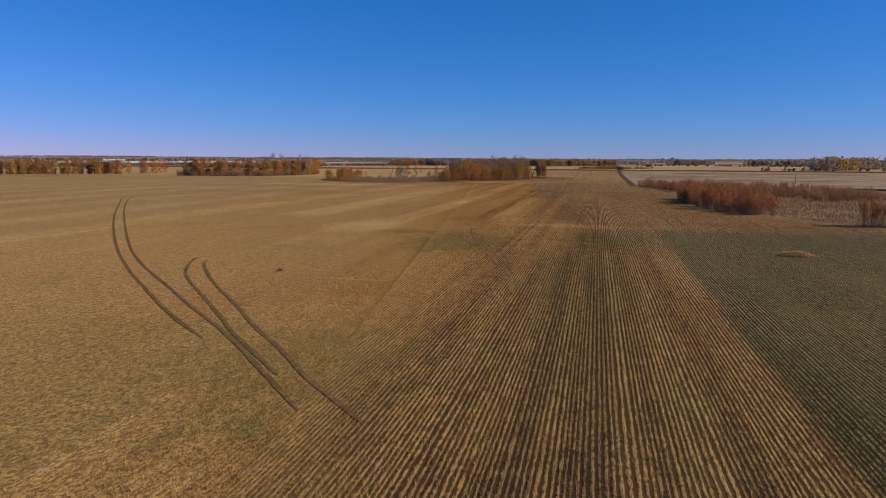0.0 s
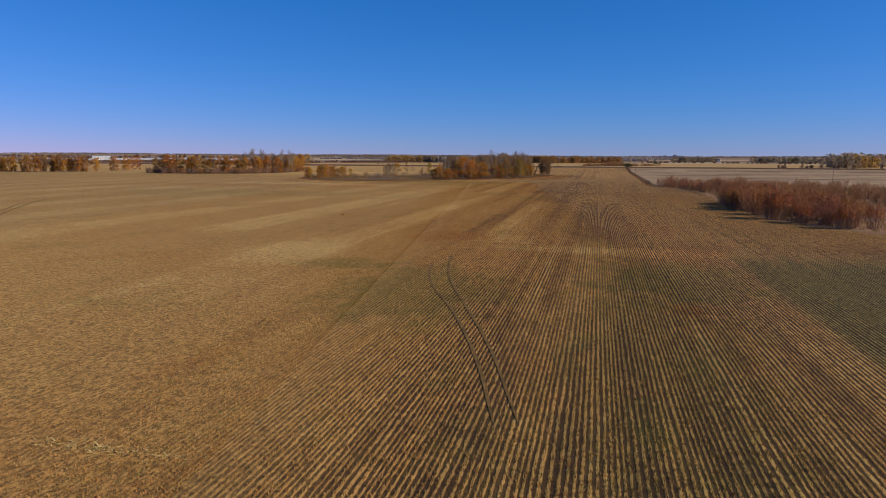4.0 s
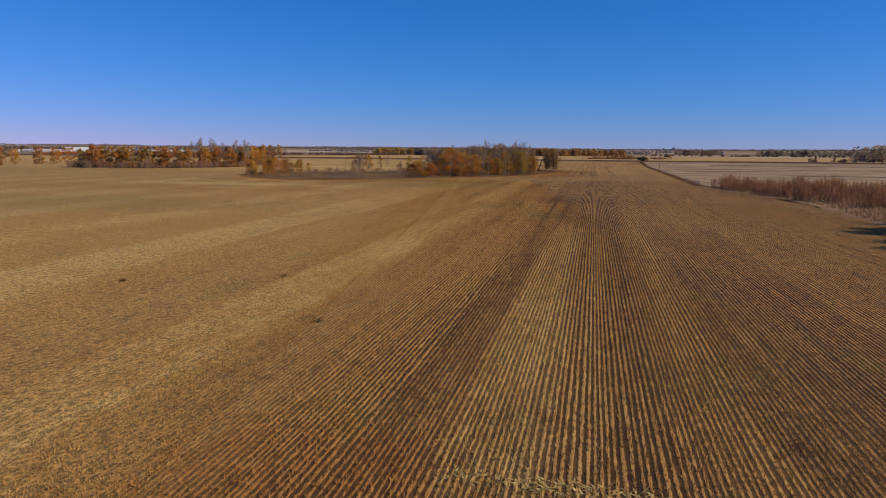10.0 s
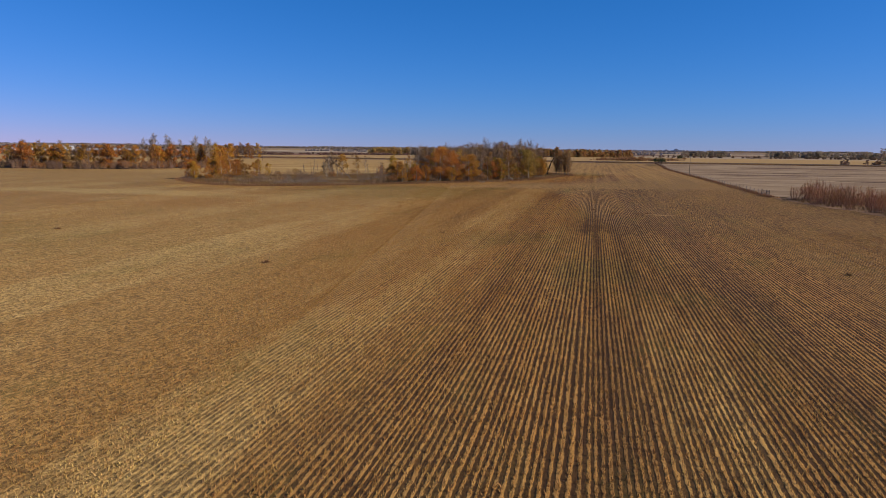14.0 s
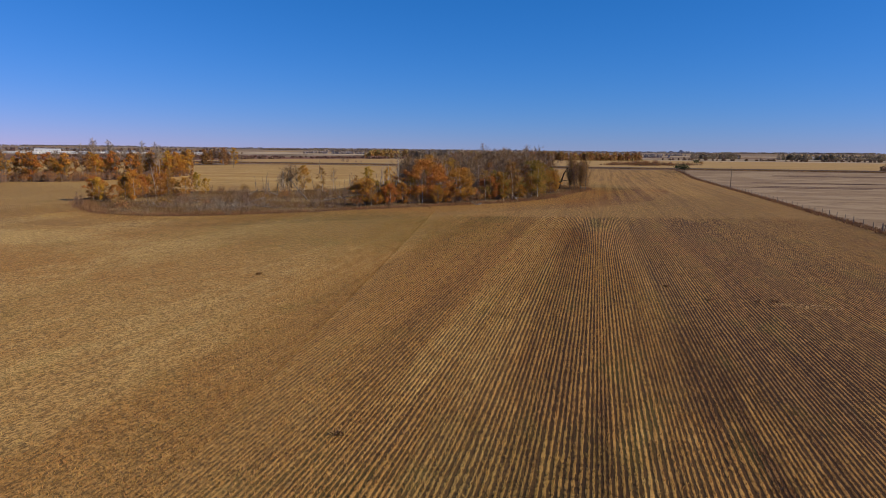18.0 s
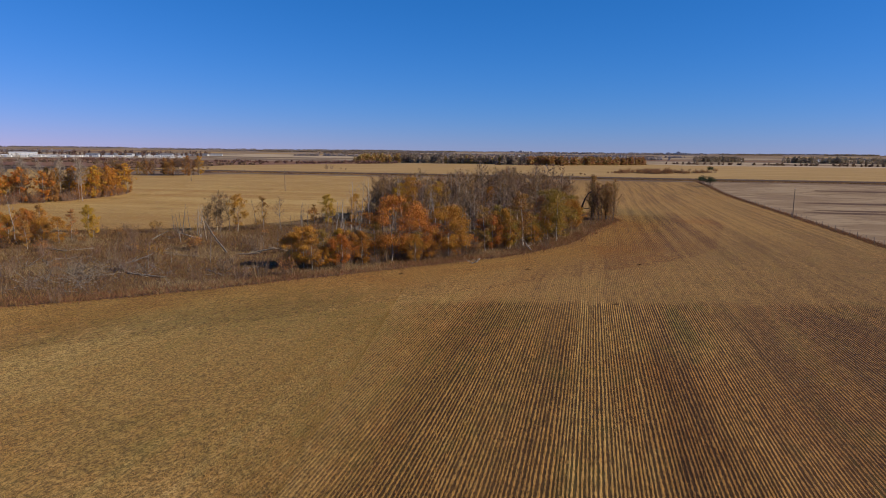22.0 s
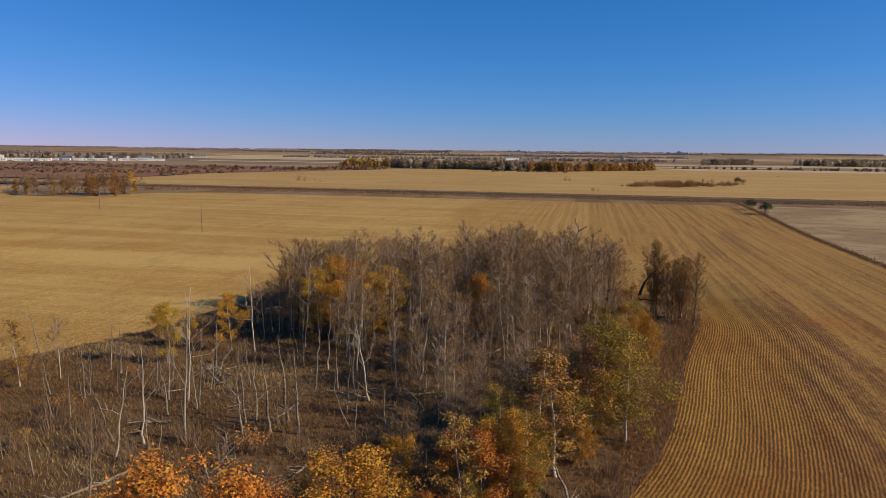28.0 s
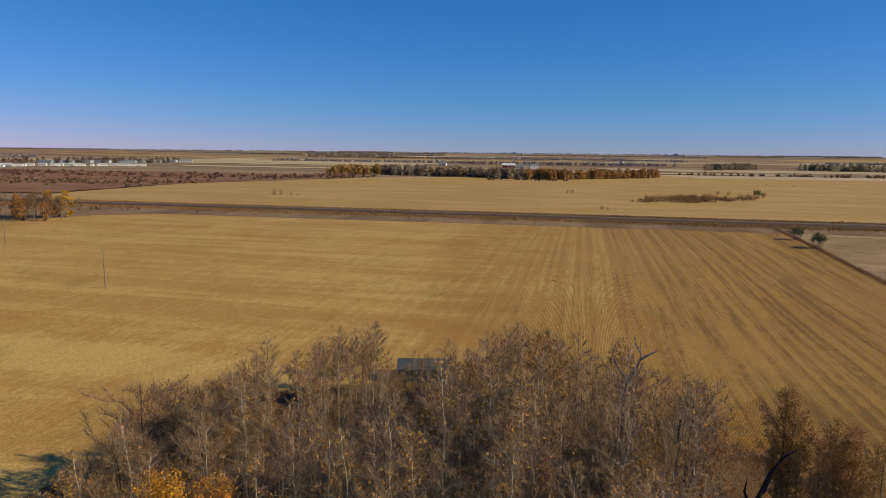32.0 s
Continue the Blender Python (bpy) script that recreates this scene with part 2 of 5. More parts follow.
STRAW, STRAW_BARE_SHADED, STRAW_PALE = (0.43, 0.232, 0.068), (0.16, 0.070, 0.028), (0.61, 0.40, 0.142)
STRAW_RUST, REGROWTH, SWARD, SHADED_SOIL = (0.34, 0.118, 0.02), (0.10, 0.112, 0.018), (0.042, 0.06, 0.008), (0.030, 0.016, 0.010)
ROW = 0.23  # metres between drilled rows
DRILL = [(0.045, 1.9, 0.0), (0.05, 0.77, 1.3), (0.028, 4.3, 0.6)]


def litter(n, pos, straw, gap):
    """Cut straw lying without clear rows; closer and smoother on the field behind the copse."""
    sep = n.add("SeparateXYZ")
    n.link(pos, sep.inputs[0])
    close = n.step(sep.outputs["Y"], 340, 420, 0.0, 0.55)
    speck = n.noise(n.scaled(pos, 1.0, 0.6), 5.5, 4.0, 0.8)
    fleck = n.noise(n.scaled(pos, 1.0, 0.5), 2.6, 4.0, 0.75)
    chaff = n.mix(n.step(speck, 0.42, 0.56), n.mix(0.14, gap, straw), straw)
    return n.mix(close, n.mix(n.step(fleck, 0.36, 0.56), n.mix(0.3, gap, chaff), chaff), n.mix(0.2, straw, gap))


def stubble_field(name):
    n = Nodes(name, 0.95, 0.1)
    pos = n.place()
    sep = n.add("SeparateXYZ")
    n.link(pos, sep.inputs[0])
    across, y = sep.outputs["X"], sep.outputs["Y"]
    strong = n.noise(n.scaled(pos, 0.12, 0.012, 1, (11, 3, 0)), 1.0, 2.0)
    row_on = n.math("MULTIPLY", n.step(strong, 0.32, 0.55, 0.7, 1.0), n.step(n.math("ADD", across, n.math("MULTIPLY", y, 0.155)), -13, -1, 0.08, 1.0))
    end = n.math("ADD", n.math("SUBTRACT", y, n.math("MULTIPLY", across, 0.25)), n.math("MULTIPLY", n.noise(n.scaled(pos, 0.5, 0.02), 1.0, 2.0), 5.0))
    row_on = n.math("MULTIPLY", row_on, n.step(end, 324, 321, 0.3, 1.0))
    sway = n.math("MULTIPLY", n.math("SUBTRACT", n.noise(n.scaled(pos, 3.5, 0.22), 1.0, 2.0), 0.5), 0.13)
    for size, bend, turn in DRILL:  # the drill's openers stand at uneven distances
        sway = n.math("ADD", sway, n.math("MULTIPLY", n.math("SINE", n.math("ADD", n.math("MULTIPLY", across, bend), turn)), size))
    wave = n.math("SINE", n.math("MULTIPLY", n.math("ADD", across, sway), 2 * math.pi / ROW))
    grain = n.noise(pos, 7.0, 4.0, 0.7)
    fleck = n.noise(n.scaled(pos, 1.0, 0.45), 2.2, 5.0, 0.7)
    tuft = n.noise(n.scaled(pos, 1.0, 0.55, 1, (6, 2, 0)), 5.0, 3.0, 0.75)
    uneven = n.math("ADD", n.math("MULTIPLY", n.math("SUBTRACT", fleck, 0.5), 3.6), n.math("MULTIPLY", n.math("SUBTRACT", tuft, 0.5), 3.6))
    stand = n.step(n.math("ADD", wave, uneven), -0.3, 0.8)
    straw = field_colour(n, pos)
    straw = n.mix(n.step(grain, 0.3, 0.75, 0.0, 0.5), straw, n.mix(0.5, straw, STRAW_PALE))
    straw = n.mix(n.math("MULTIPLY", row_on, n.step(y, 60, 150, 0.1, 0.5)), straw, n.mix(1.0, straw, (0.98, 0.80, 0.58), "MULTIPLY"))
    each = n.noise(n.scaled(pos, 3.6, 0.05, 1, (8, 2, 0)), 1.0, 2.0, 0.6)
    straw = n.mix(n.math("MULTIPLY", row_on, n.step(each, 0.36, 0.60, 0.62, 0.0)), straw, n.mix(0.45, SHADED_SOIL, straw))
    # soil between the rows, with the stubble's shade darkened into its colour
    gap = n.mix(0.13, SHADED_SOIL, straw)
    gap = n.mix(n.step(n.noise(n.scaled(pos, 0.3, 0.12), 1.0, 3.0), 0.52, 0.7, 0.0, 0.22), gap, REGROWTH)
    c = n.mix(row_on, litter(n, pos, straw, gap), n.mix(stand, gap, straw))
    n.bump(n.math("ADD", n.math("MULTIPLY", n.math("MULTIPLY", stand, row_on), 0.7), grain), 0.6, 0.12)
    cover = n.math("ADD", n.math("MULTIPLY", row_on, n.math("SUBTRACT", n.math("MULTIPLY", stand, 0.36), 0.15)), 0.15)
    n.link(cover, n.bsdf.inputs["Sheen Weight"])
    n.bsdf.inputs["Sheen Roughness"].default_value, n.bsdf.inputs["Sheen Tint"].default_value = 0.36, (1.0, 0.66, 0.24, 1.0)
    return n.done(c)


def headland(name):
    """Turning rows round the copse: u counts metres out from its edge."""
    n = Nodes(name, 0.95, 0.1)
    pos = n.place()
    sep = n.add("SeparateXYZ")
    n.link(n.add("UVMap", uv_map="across").outputs[0], sep.inputs[0])
    u = sep.outputs["X"]
    fleck = n.noise(pos, 2.4, 5.0, 0.7)
    grain = n.noise(pos, 7.0, 4.0, 0.7)
    wob = n.noise(pos, 0.8, 2.0)
    wave = n.math("SINE", n.math("MULTIPLY", n.math("ADD", u, n.math("MULTIPLY", wob, 0.2)), 2 * math.pi / 0.31))
    tuft = n.noise(n.scaled(pos, 1.0, 1.0, 1, (6, 2, 0)), 4.0, 3.0, 0.75)
    stand = n.step(n.math("ADD", wave, n.math("ADD", n.math("MULTIPLY", n.math("SUBTRACT", fleck, 0.5), 3.4), n.math("MULTIPLY", n.math("SUBTRACT", tuft, 0.5), 3.4))), -0.6, 0.9)
    base = field_colour(n, pos)
    wide = n.noise(n.scaled(pos, 0.08, 0.08), 1.0, 4.0, 0.6, 0.4)
    gold = n.mix(n.step(wide, 0.34, 0.58), (0.40, 0.17, 0.03), (0.54, 0.29, 0.06))
    out = n.math("ADD", u, n.math("MULTIPLY", n.math("SUBTRACT", wide, 0.5), 14.0))
    passes = n.noise(n.scaled(u, 1.3, 1.0), 1.0, 2.0)
    straw = n.mix(n.step(out, 3.0, 14.0, 0.55, 0.0), base, gold)
    straw = n.mix(n.step(passes, 0.42, 0.6, 0.45, 0.0), straw, n.mix(0.5, STRAW_BARE_SHADED, straw))
    # soil colour here also holds the shade between the turning rows
    gap = n.mix(0.15, SHADED_SOIL, straw)
    corner = n.add("SeparateXYZ")
    n.link(pos, corner.inputs[0])
    fade = n.math("MULTIPLY", n.step(u, 13.0, 18.0, 0.75, 0.0), n.step(corner.outputs["Y"], 325, 365, 0.3, 1.0))
    c = n.mix(fade, litter(n, pos, straw, gap), n.mix(stand, gap, straw))
    n.bump(n.math("ADD", n.math("MULTIPLY", n.math("MULTIPLY", stand, fade), 0.7), grain), 0.6, 0.12)
    n.link(n.math("MULTIPLY", stand, 0.2), n.bsdf.inputs["Sheen Weight"])
    n.bsdf.inputs["Sheen Roughness"].default_value, n.bsdf.inputs["Sheen Tint"].default_value = 0.36, (1.0, 0.66, 0.24, 1.0)
    return n.done(c)


def meadow(name, a, b, c, scale=0.02, stretch=2.0, rough_scale=2.0):
    """Grassland in three tones."""
    n = Nodes(name, 0.95, 0.1)
    pos = n.place()
    big = n.noise(n.scaled(pos, scale, scale * stretch), 1.0, 5.0, 0.6, 0.5)
    mid = n.noise(n.scaled(pos, 0.15, 0.25), 1.0, 4.0, 0.65)
    fine = n.noise(pos, rough_scale, 4.0, 0.7)
    col = n.mix(n.step(big, 0.42, 0.60), a, b)
    col = n.mix(n.step(mid, 0.50, 0.72, 0.0, 0.7), col, c)
    col = n.mix(n.step(fine, 0.3, 0.7, 0.0, 0.45), col, n.mix(0.5, col, b))
    n.bump(fine, 0.5, 0.2)
    return n.done(col)


def plain(name, colour, rough=0.8, spec=0.3, scale=6.0, amount=0.35, metal=0.0):
    n = Nodes(name, rough, spec)
    tex = n.noise(n.add("TexCoord").outputs["Object"], scale, 4.0, 0.6)
    n.bsdf.inputs["Metallic"].default_value = metal
    return n.done(n.mix(n.step(tex, 0.3, 0.7, 0.0, amount), colour, tuple(0.45 * v for v in colour)))


def leaves(name, colour, hue=0.016, val=0.6, thin=0.16):
    n = Nodes(name, 0.7, 0.25)
    col = hsv_shift(n, colour, n.island(), hue, val)
    col2 = hsv_shift(n, col, n.own(), 0.012, 0.25)
    t = n.add("BsdfTranslucent")
    n.link(col2, t.inputs["Color"])
    m = n.add("MixShader")
    m.inputs[0].default_value = thin
    n.link(n.bsdf.outputs[0], m.inputs[1])
    n.link(t.outputs[0], m.inputs[2])
    n.link(m.outputs[0], n.tree.nodes["Material Output"].inputs["Surface"])
    return n.done(col2)


def straw_blades(name, val=0.45, thin=0.25):
    n = Nodes(name, 0.8, 0.25)
    c = field_colour(n, n.place())
    c = hsv_shift(n, n.mix(0.1, c, STRAW_PALE), n.island(), 0.012, val)
    t, m = n.add("BsdfTranslucent"), n.add("MixShader")
    m.inputs[0].default_value = thin
    n.link(c, t.inputs["Color"])
    n.link(n.bsdf.outputs[0], m.inputs[1])
    n.link(t.outputs[0], m.inputs[2])
    n.link(m.outputs[0], n.tree.nodes["Material Output"].inputs["Surface"])
    return n.done(c)


def bark(name, pale, dark, at=0.55):
    n = Nodes(name, 0.85, 0.2)
    oc = n.add("TexCoord").outputs["Object"]
    rings = n.noise(n.scaled(oc, 1.0, 1.0, 2.5), 3.0, 4.0, 0.7)
    c = n.mix(n.step(rings, at - 0.1, at + 0.12), pale, dark)
    n.bump(rings, 0.4, 0.02)
    return n.done(hsv_shift(n, c, n.own(), 0.01, 0.4))


FIELD = stubble_field("stubble field")
HEADLAND = headland("headland stubble")
PASTURE = meadow("dry pasture", (0.235, 0.155, 0.088), (0.33, 0.235, 0.138), (0.12, 0.072, 0.042), 0.03, 2.0)
BROWN = meadow("brown rough grass", (0.19, 0.105, 0.056), (0.27, 0.165, 0.09), (0.10, 0.058, 0.036), 0.03)
RUSSET = meadow("russet marsh grass", (0.17, 0.075, 0.045), (0.235, 0.135, 0.08), (0.11, 0.05, 0.035), 0.02, 3.0, 0.6)
FAR_GOLD = meadow("far stubble", (0.35, 0.218, 0.08), (0.41, 0.265, 0.105), (0.26, 0.155, 0.06), 0.012, 4.0, 0.4)
FAR_PALE = meadow("pale far stubble", (0.40, 0.30, 0.19), (0.45, 0.345, 0.225), (0.32, 0.23, 0.14), 0.004, 3.0, 0.3)
LAND = meadow("distant farmland", (0.19, 0.13, 0.085), (0.29, 0.205, 0.125), (0.125, 0.082, 0.06), 0.0035, 4.0, 0.2)
FLOOR = meadow("copse floor", (0.105, 0.06, 0.036), (0.15, 0.09, 0.052), (0.055, 0.034, 0.024), 0.06, 1.0, 3.0)
TRACK = meadow("flattened wheel track", (0.12, 0.072, 0.025), (0.19, 0.112, 0.036), (0.055, 0.042, 0.016), 1.6, 1.0, 5.0)
GRAVEL = plain("grey gravel", (0.14, 0.108, 0.085), 0.95, 0.15, 1.5)
BALLAST = plain("dark embankment", (0.10, 0.065, 0.05), 0.95, 0.1, 0.6)
BLADES = straw_blades("cut straw")
SEDGE = meadow("dark sedge", (0.10, 0.056, 0.034), (0.15, 0.09, 0.055), (0.06, 0.036, 0.025), 0.06, 1.5)
VERGE = meadow("ditch grass", (0.15, 0.092, 0.056), (0.235, 0.155, 0.092), (0.075, 0.048, 0.033), 0.05, 0.12, 0.5)
SCRUB = leaves("far willow scrub", (0.21, 0.125, 0.085), 0.02, 0.5, 0.3)
PALE_STRAW = leaves("loose pale straw", (0.50, 0.33, 0.13), 0.01, 0.6)
REED = leaves("brown tall grass", (0.24, 0.128, 0.052), 0.02, 0.7)
REED_PALE = leaves("bleached tall grass", (0.29, 0.185, 0.095), 0.015, 0.6)
ORANGE = leaves("orange leaves", (0.46, 0.19, 0.03))
GOLDEN = leaves("golden-orange leaves", (0.50, 0.25, 0.032))
YELLOW = leaves("yellow leaves", (0.48, 0.265, 0.034))
OLIVE = leaves("green-yellow leaves", (0.27, 0.175, 0.028))
RUST = leaves("rust leaves", (0.36, 0.185, 0.05))
WILLOW_RUST = leaves("rust-orange thicket leaves", (0.40, 0.155, 0.04), 0.02, 0.7)
DARKGREEN = leaves("dark green leaves", (0.045, 0.06, 0.016))
WILLOWLEAF = leaves("russet willow twigs", (0.33, 0.15, 0.068), 0.02, 0.7)
WHITE_BARK = bark("pale aspen bark", (0.43, 0.37, 0.30), (0.2, 0.155, 0.12), 0.6)
GREY_BARK = bark("grey bark", (0.27, 0.22, 0.172), (0.09, 0.068, 0.055), 0.5)
BLACK_BARK = bark("blackened wood", (0.055, 0.042, 0.035), (0.025, 0.02, 0.018), 0.5)
DEADWOOD = bark("bleached dead wood", (0.28, 0.235, 0.19), (0.12, 0.092, 0.075), 0.5)
TWIG = leaves("grey-brown twigs", (0.21, 0.137, 0.086), 0.015, 0.7, 0.0)
PALE_TWIG = leaves("pale grey twigs", (0.36, 0.29, 0.22), 0.01, 0.5, 0.0)
TAN_TWIG = leaves("tan aspen twigs", (0.36, 0.215, 0.115), 0.012, 0.7, 0.1)
WILLOWTWIG = leaves("reddish willow stems", (0.22, 0.115, 0.07), 0.015, 0.6, 0.0)
POLEWOOD = plain("weathered pole wood", (0.22, 0.165, 0.115), 0.9, 0.15, 3.0)
POSTWOOD = plain("grey fence wood", (0.22, 0.175, 0.135), 0.9, 0.15, 5.0)
WIRE = plain("rusty wire", (0.15, 0.12, 0.10), 0.5, 0.4, 20.0, 0.5, 0.8)
WHITE = plain("white siding", (0.68, 0.67, 0.65), 0.6, 0.3, 0.7, 0.15)
ROOF = plain("grey roof", (0.20, 0.19, 0.19), 0.7, 0.3, 0.5)
PALE_ROOF = plain("pale metal roof", (0.62, 0.62, 0.62), 0.5, 0.4, 0.4, 0.2)
PANE = plain("dark window glass", (0.04, 0.045, 0.05), 0.15, 0.6, 2.0)
REDPAINT = plain("red barn paint", (0.32, 0.06, 0.045), 0.7, 0.25, 0.8)
# paled and blued to carry the haze over the skyline elevators
HAZY_CONCRETE = plain("concrete with haze tint", (0.42, 0.43, 0.46), 0.85, 0.2, 0.3)
SHEDMETAL = plain("weathered sheet metal", (0.10, 0.105, 0.11), 0.5, 0.4, 1.0, 0.4, 0.4)
TOWN_WOOD = leaves("bare town trees", (0.16, 0.10, 0.075), 0.02, 0.6)
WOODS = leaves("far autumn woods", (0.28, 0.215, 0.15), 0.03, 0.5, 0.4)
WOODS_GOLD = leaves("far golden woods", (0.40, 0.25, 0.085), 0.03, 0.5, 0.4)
# distance haze is mixed into this pale grey-mauve leaf colour
WOODS_HAZE = leaves("far woods tinted with haze", (0.30, 0.26, 0.26), 0.03, 0.3, 0.3)


# ---- shape helpers ----
def smooth(a, b, v):
    t = min(1.0, max(0.0, (v - a) / (b - a)))
    return t * t * (3 - 2 * t)


def rise(x, y):
    """Height of the land."""
    k = smooth(-40, 10, x)
    return 1.8 * smooth(400 + 110 * k, 520 + 90 * k, y) + 20 * smooth(1500, 4700, math.hypot(x, y - 150))


class Shape:
    """Collects points and faces, then becomes one mesh."""

    def __init__(self):
        self.v, self.f = [], []

    def face(self, *pts):
        k = len(self.v)
        self.v.extend(tuple(p) for p in pts)
        self.f.append(tuple(range(k, k + len(pts))))

    def tube(self, pts, radii, n=5, cap=True):
        k, up = len(self.v), Vector((0.31, 0.17, 0.93))
        m = len(pts)
        for i, p in enumerate(pts):
            d = (pts[min(i + 1, m - 1)] - pts[max(i - 1, 0)]).normalized()
            s = d.cross(up if abs(d.dot(up)) < 0.95 else Vector((1, 0, 0))).normalized()
            u = d.cross(s)
            for j in range(n):
                a = 2 * math.pi * j / n
                self.v.append(tuple(p + (s * math.cos(a) + u * math.sin(a)) * radii[i]))
        for i in range(m - 1):
            for j in range(n):
                a, b = k + i * n + j, k + i * n + (j + 1) % n
                self.f.append((a, b, b + n, a + n))
        if cap:
            self.f.append(tuple(range(k + (m - 1) * n, k + m * n)))

    def box(self, lo, hi, taper=0.0):
        k = len(self.v)
        (a, b, c), (d, e, g) = lo, hi
        t = taper
        self.v += [(a, b, c), (d, b, c), (d, e, c), (a, e, c), (a + t, b + t, g), (d - t, b + t, g), (d - t, e - t, g), (a + t, e - t, g)]
        self.f += [tuple(k + i for i in q) for q in ((0, 3, 2, 1), (4, 5, 6, 7), (0, 1, 5, 4), (1, 2, 6, 5), (2, 3, 7, 6), (3, 0, 4, 7))]

    def mesh(self, name, mat, soft=False):
        me = bpy.data.meshes.new(name)
        me.from_pydata(self.v, [], self.f)
        me.materials.append(mat)
        if soft:
            me.polygons.foreach_set("use_smooth", [True] * len(me.polygons))
        me.update()
        return me


def part(name, shape, mat, parent, label="", soft=False):
    me = shape if isinstance(shape, bpy.types.Mesh) else shape.mesh(name, mat, soft)
    ob = new(name, me)
    ob.parent = parent
    if label:
        tagged(ob, label)
    return ob


def thing(name, label, category, group="", x=0.0, y=0.0, z=None, turn=0.0):
    ob = new(name)
    ob.empty_display_size = 0.3
    ob.matrix_basis = pose(x, y, rise(x, y) if z is None else z, 0, 0, turn)
    return tagged(ob, label, category, group)


def triangles(name, tris, mat, label, category):
    """One mesh of many loose triangles; tris: array n x 3 x 3."""
    tris = np.ascontiguousarray(tris, dtype=np.float32)
    n = len(tris)
    me = bpy.data.meshes.new(name)
    me.vertices.add(3 * n), me.loops.add(3 * n), me.polygons.add(n)
    me.vertices.foreach_set("co", tris.ravel())
    me.loops.foreach_set("vertex_index", np.arange(3 * n, dtype=np.int32))
    me.polygons.foreach_set("loop_start", np.arange(0, 3 * n, 3, dtype=np.int32))
    me.materials.append(mat)
    me.update(calc_edges=True)
    return tagged(new(name, me), label, category, "", "stuff")


def rise_many(x, y):
    s = lambda a, b, v: (lambda t: t * t * (3 - 2 * t))(np.clip((v - a) / (b - a), 0, 1))
    k = s(-40, 10, x)
    return 1.8 * s(400 + 110 * k, 520 + 90 * k, y) + 20 * s(1500, 4700, np.hypot(x, y - 150))


def blades(rng, x, y, tall, wide, lean=0.35, each=2):
    """Upright pointed blades at the points x, y."""
    out = []
    for _ in range(each):
        n = len(x)
        a, h = rng.uniform(0, 2 * np.pi, n), tall * rng.uniform(0.55, 1.25, n)
        w, z = wide * rng.uniform(0.6, 1.4, n) / 2, rise_many(x, y)
        px, py = x + rng.normal(0, wide * 0.5, n), y + rng.normal(0, wide * 0.8, n)
        lx, ly = rng.normal(0, lean, n) * h, rng.normal(0, lean, n) * h
        t = np.empty((n, 3, 3), np.float32)
        t[:, 0] = np.stack([px - np.cos(a) * w, py - np.sin(a) * w, z], 1)
        t[:, 1] = np.stack([px + np.cos(a) * w, py + np.sin(a) * w, z], 1)
        t[:, 2] = np.stack([px + lx, py + ly, z + h], 1)
        out.append(t)
    return np.concatenate(out)


def patch(name, rows, mat, lift, label="", category="ground", ragged=0.6, step=6.0, cols=44, seed=1):
    """A piece of land between a left and a right edge given along y, on the land's rise."""
    rng = random.Random(seed)
    ys, y = [], rows[0][0]
    while y < rows[-1][0]:
        ys.append(y)
        y += step
    ys.append(rows[-1][0])
    ry = [r[0] for r in rows]
    me = bpy.data.meshes.new(name)
    v, f = [], []
    for y in ys:
        l, r = np.interp(y, ry, [q[1] for q in rows]), np.interp(y, ry, [q[2] for q in rows])
        l, r = l + ragged * noise.noise((y * 0.21, seed, 0)) * 2, r + ragged * noise.noise((y * 0.21, seed + 9, 0)) * 2
        for c in range(cols + 1):
            x = l + (r - l) * c / cols
            v.append((x, y, rise(x, y) + lift))
    w = cols + 1
    for i in range(len(ys) - 1):
        for c in range(cols):
            a = i * w + c
            f.append((a, a + 1, a + w + 1, a + w))
    me.from_pydata(v, [], f)
    me.materials.append(mat)
    ob = new(name, me)
    return tagged(ob, label, category, "", "structure")


# ---- land ----
def make_land():
    xs = sorted({round(s * v, 1) for s in (-1, 1) for v in [0, 10, 20, 40, 60, 90, 130, 180, 250, 350, 500, 700, 1000, 1400, 1700, 2000, 2300, 2600, 3000, 3400, 3800, 4200, 4600, 4950]})
    ys = sorted({round(150 + s * v, 1) for s in (-1, 1) for v in [0, 30, 60, 90, 120, 150, 180, 210, 240, 255, 270, 285, 300, 315, 330, 345, 360, 375, 400, 430, 470, 520, 600, 700, 1000, 1400, 1700, 2000, 2300, 2600, 3000, 3400, 3800, 4200, 4600, 4950]})
    me = bpy.data.meshes.new("ground")
    v = [(x, y, rise(x, y) - 0.6 * (1 - smooth(1250, 1700, math.hypot(x, y - 150)))) for y in ys for x in xs]
    w = len(xs)
    f = [(j * w + i, j * w + i + 1, (j + 1) * w + i + 1, (j + 1) * w + i) for j in range(len(ys) - 1) for i in range(w - 1)]
    me.from_pydata(v, [], f)
    me.materials.append(LAND)
    tagged(new("ground", me), "flat autumn farmland reaching to the horizon", "ground", "", "structure")


make_land()
patch("field", [(-200, -700, 130), (90, -700, 100), (113, -700, 52), (133, -700, 38), (152, -700, 29), (200, -700, 29), (286, -700, 18), (300, -700, 18), (612, -700, 21)], FIELD, 0.02, "harvested grain field with drilled rows of tan stubble", "field", 0.8)
patch("wet_meadow", [(90, 64, 400), (113, 45, 400), (133, 31, 400), (152, 24, 400), (200, 24, 300), (235, 26, 200), (268, 19, 110), (290, 15.5, 90), (296, 15.5, 40)], BROWN, 0.035, "russet brown rough grass round the willows", "grass", 1.2)
patch("pasture", [(290, 30, 90), (300, 15.5, 320), (612, 19, 420)], PASTURE, 0.03, "bleached grey-tan pasture beyond the fence", "pasture", 0.4)
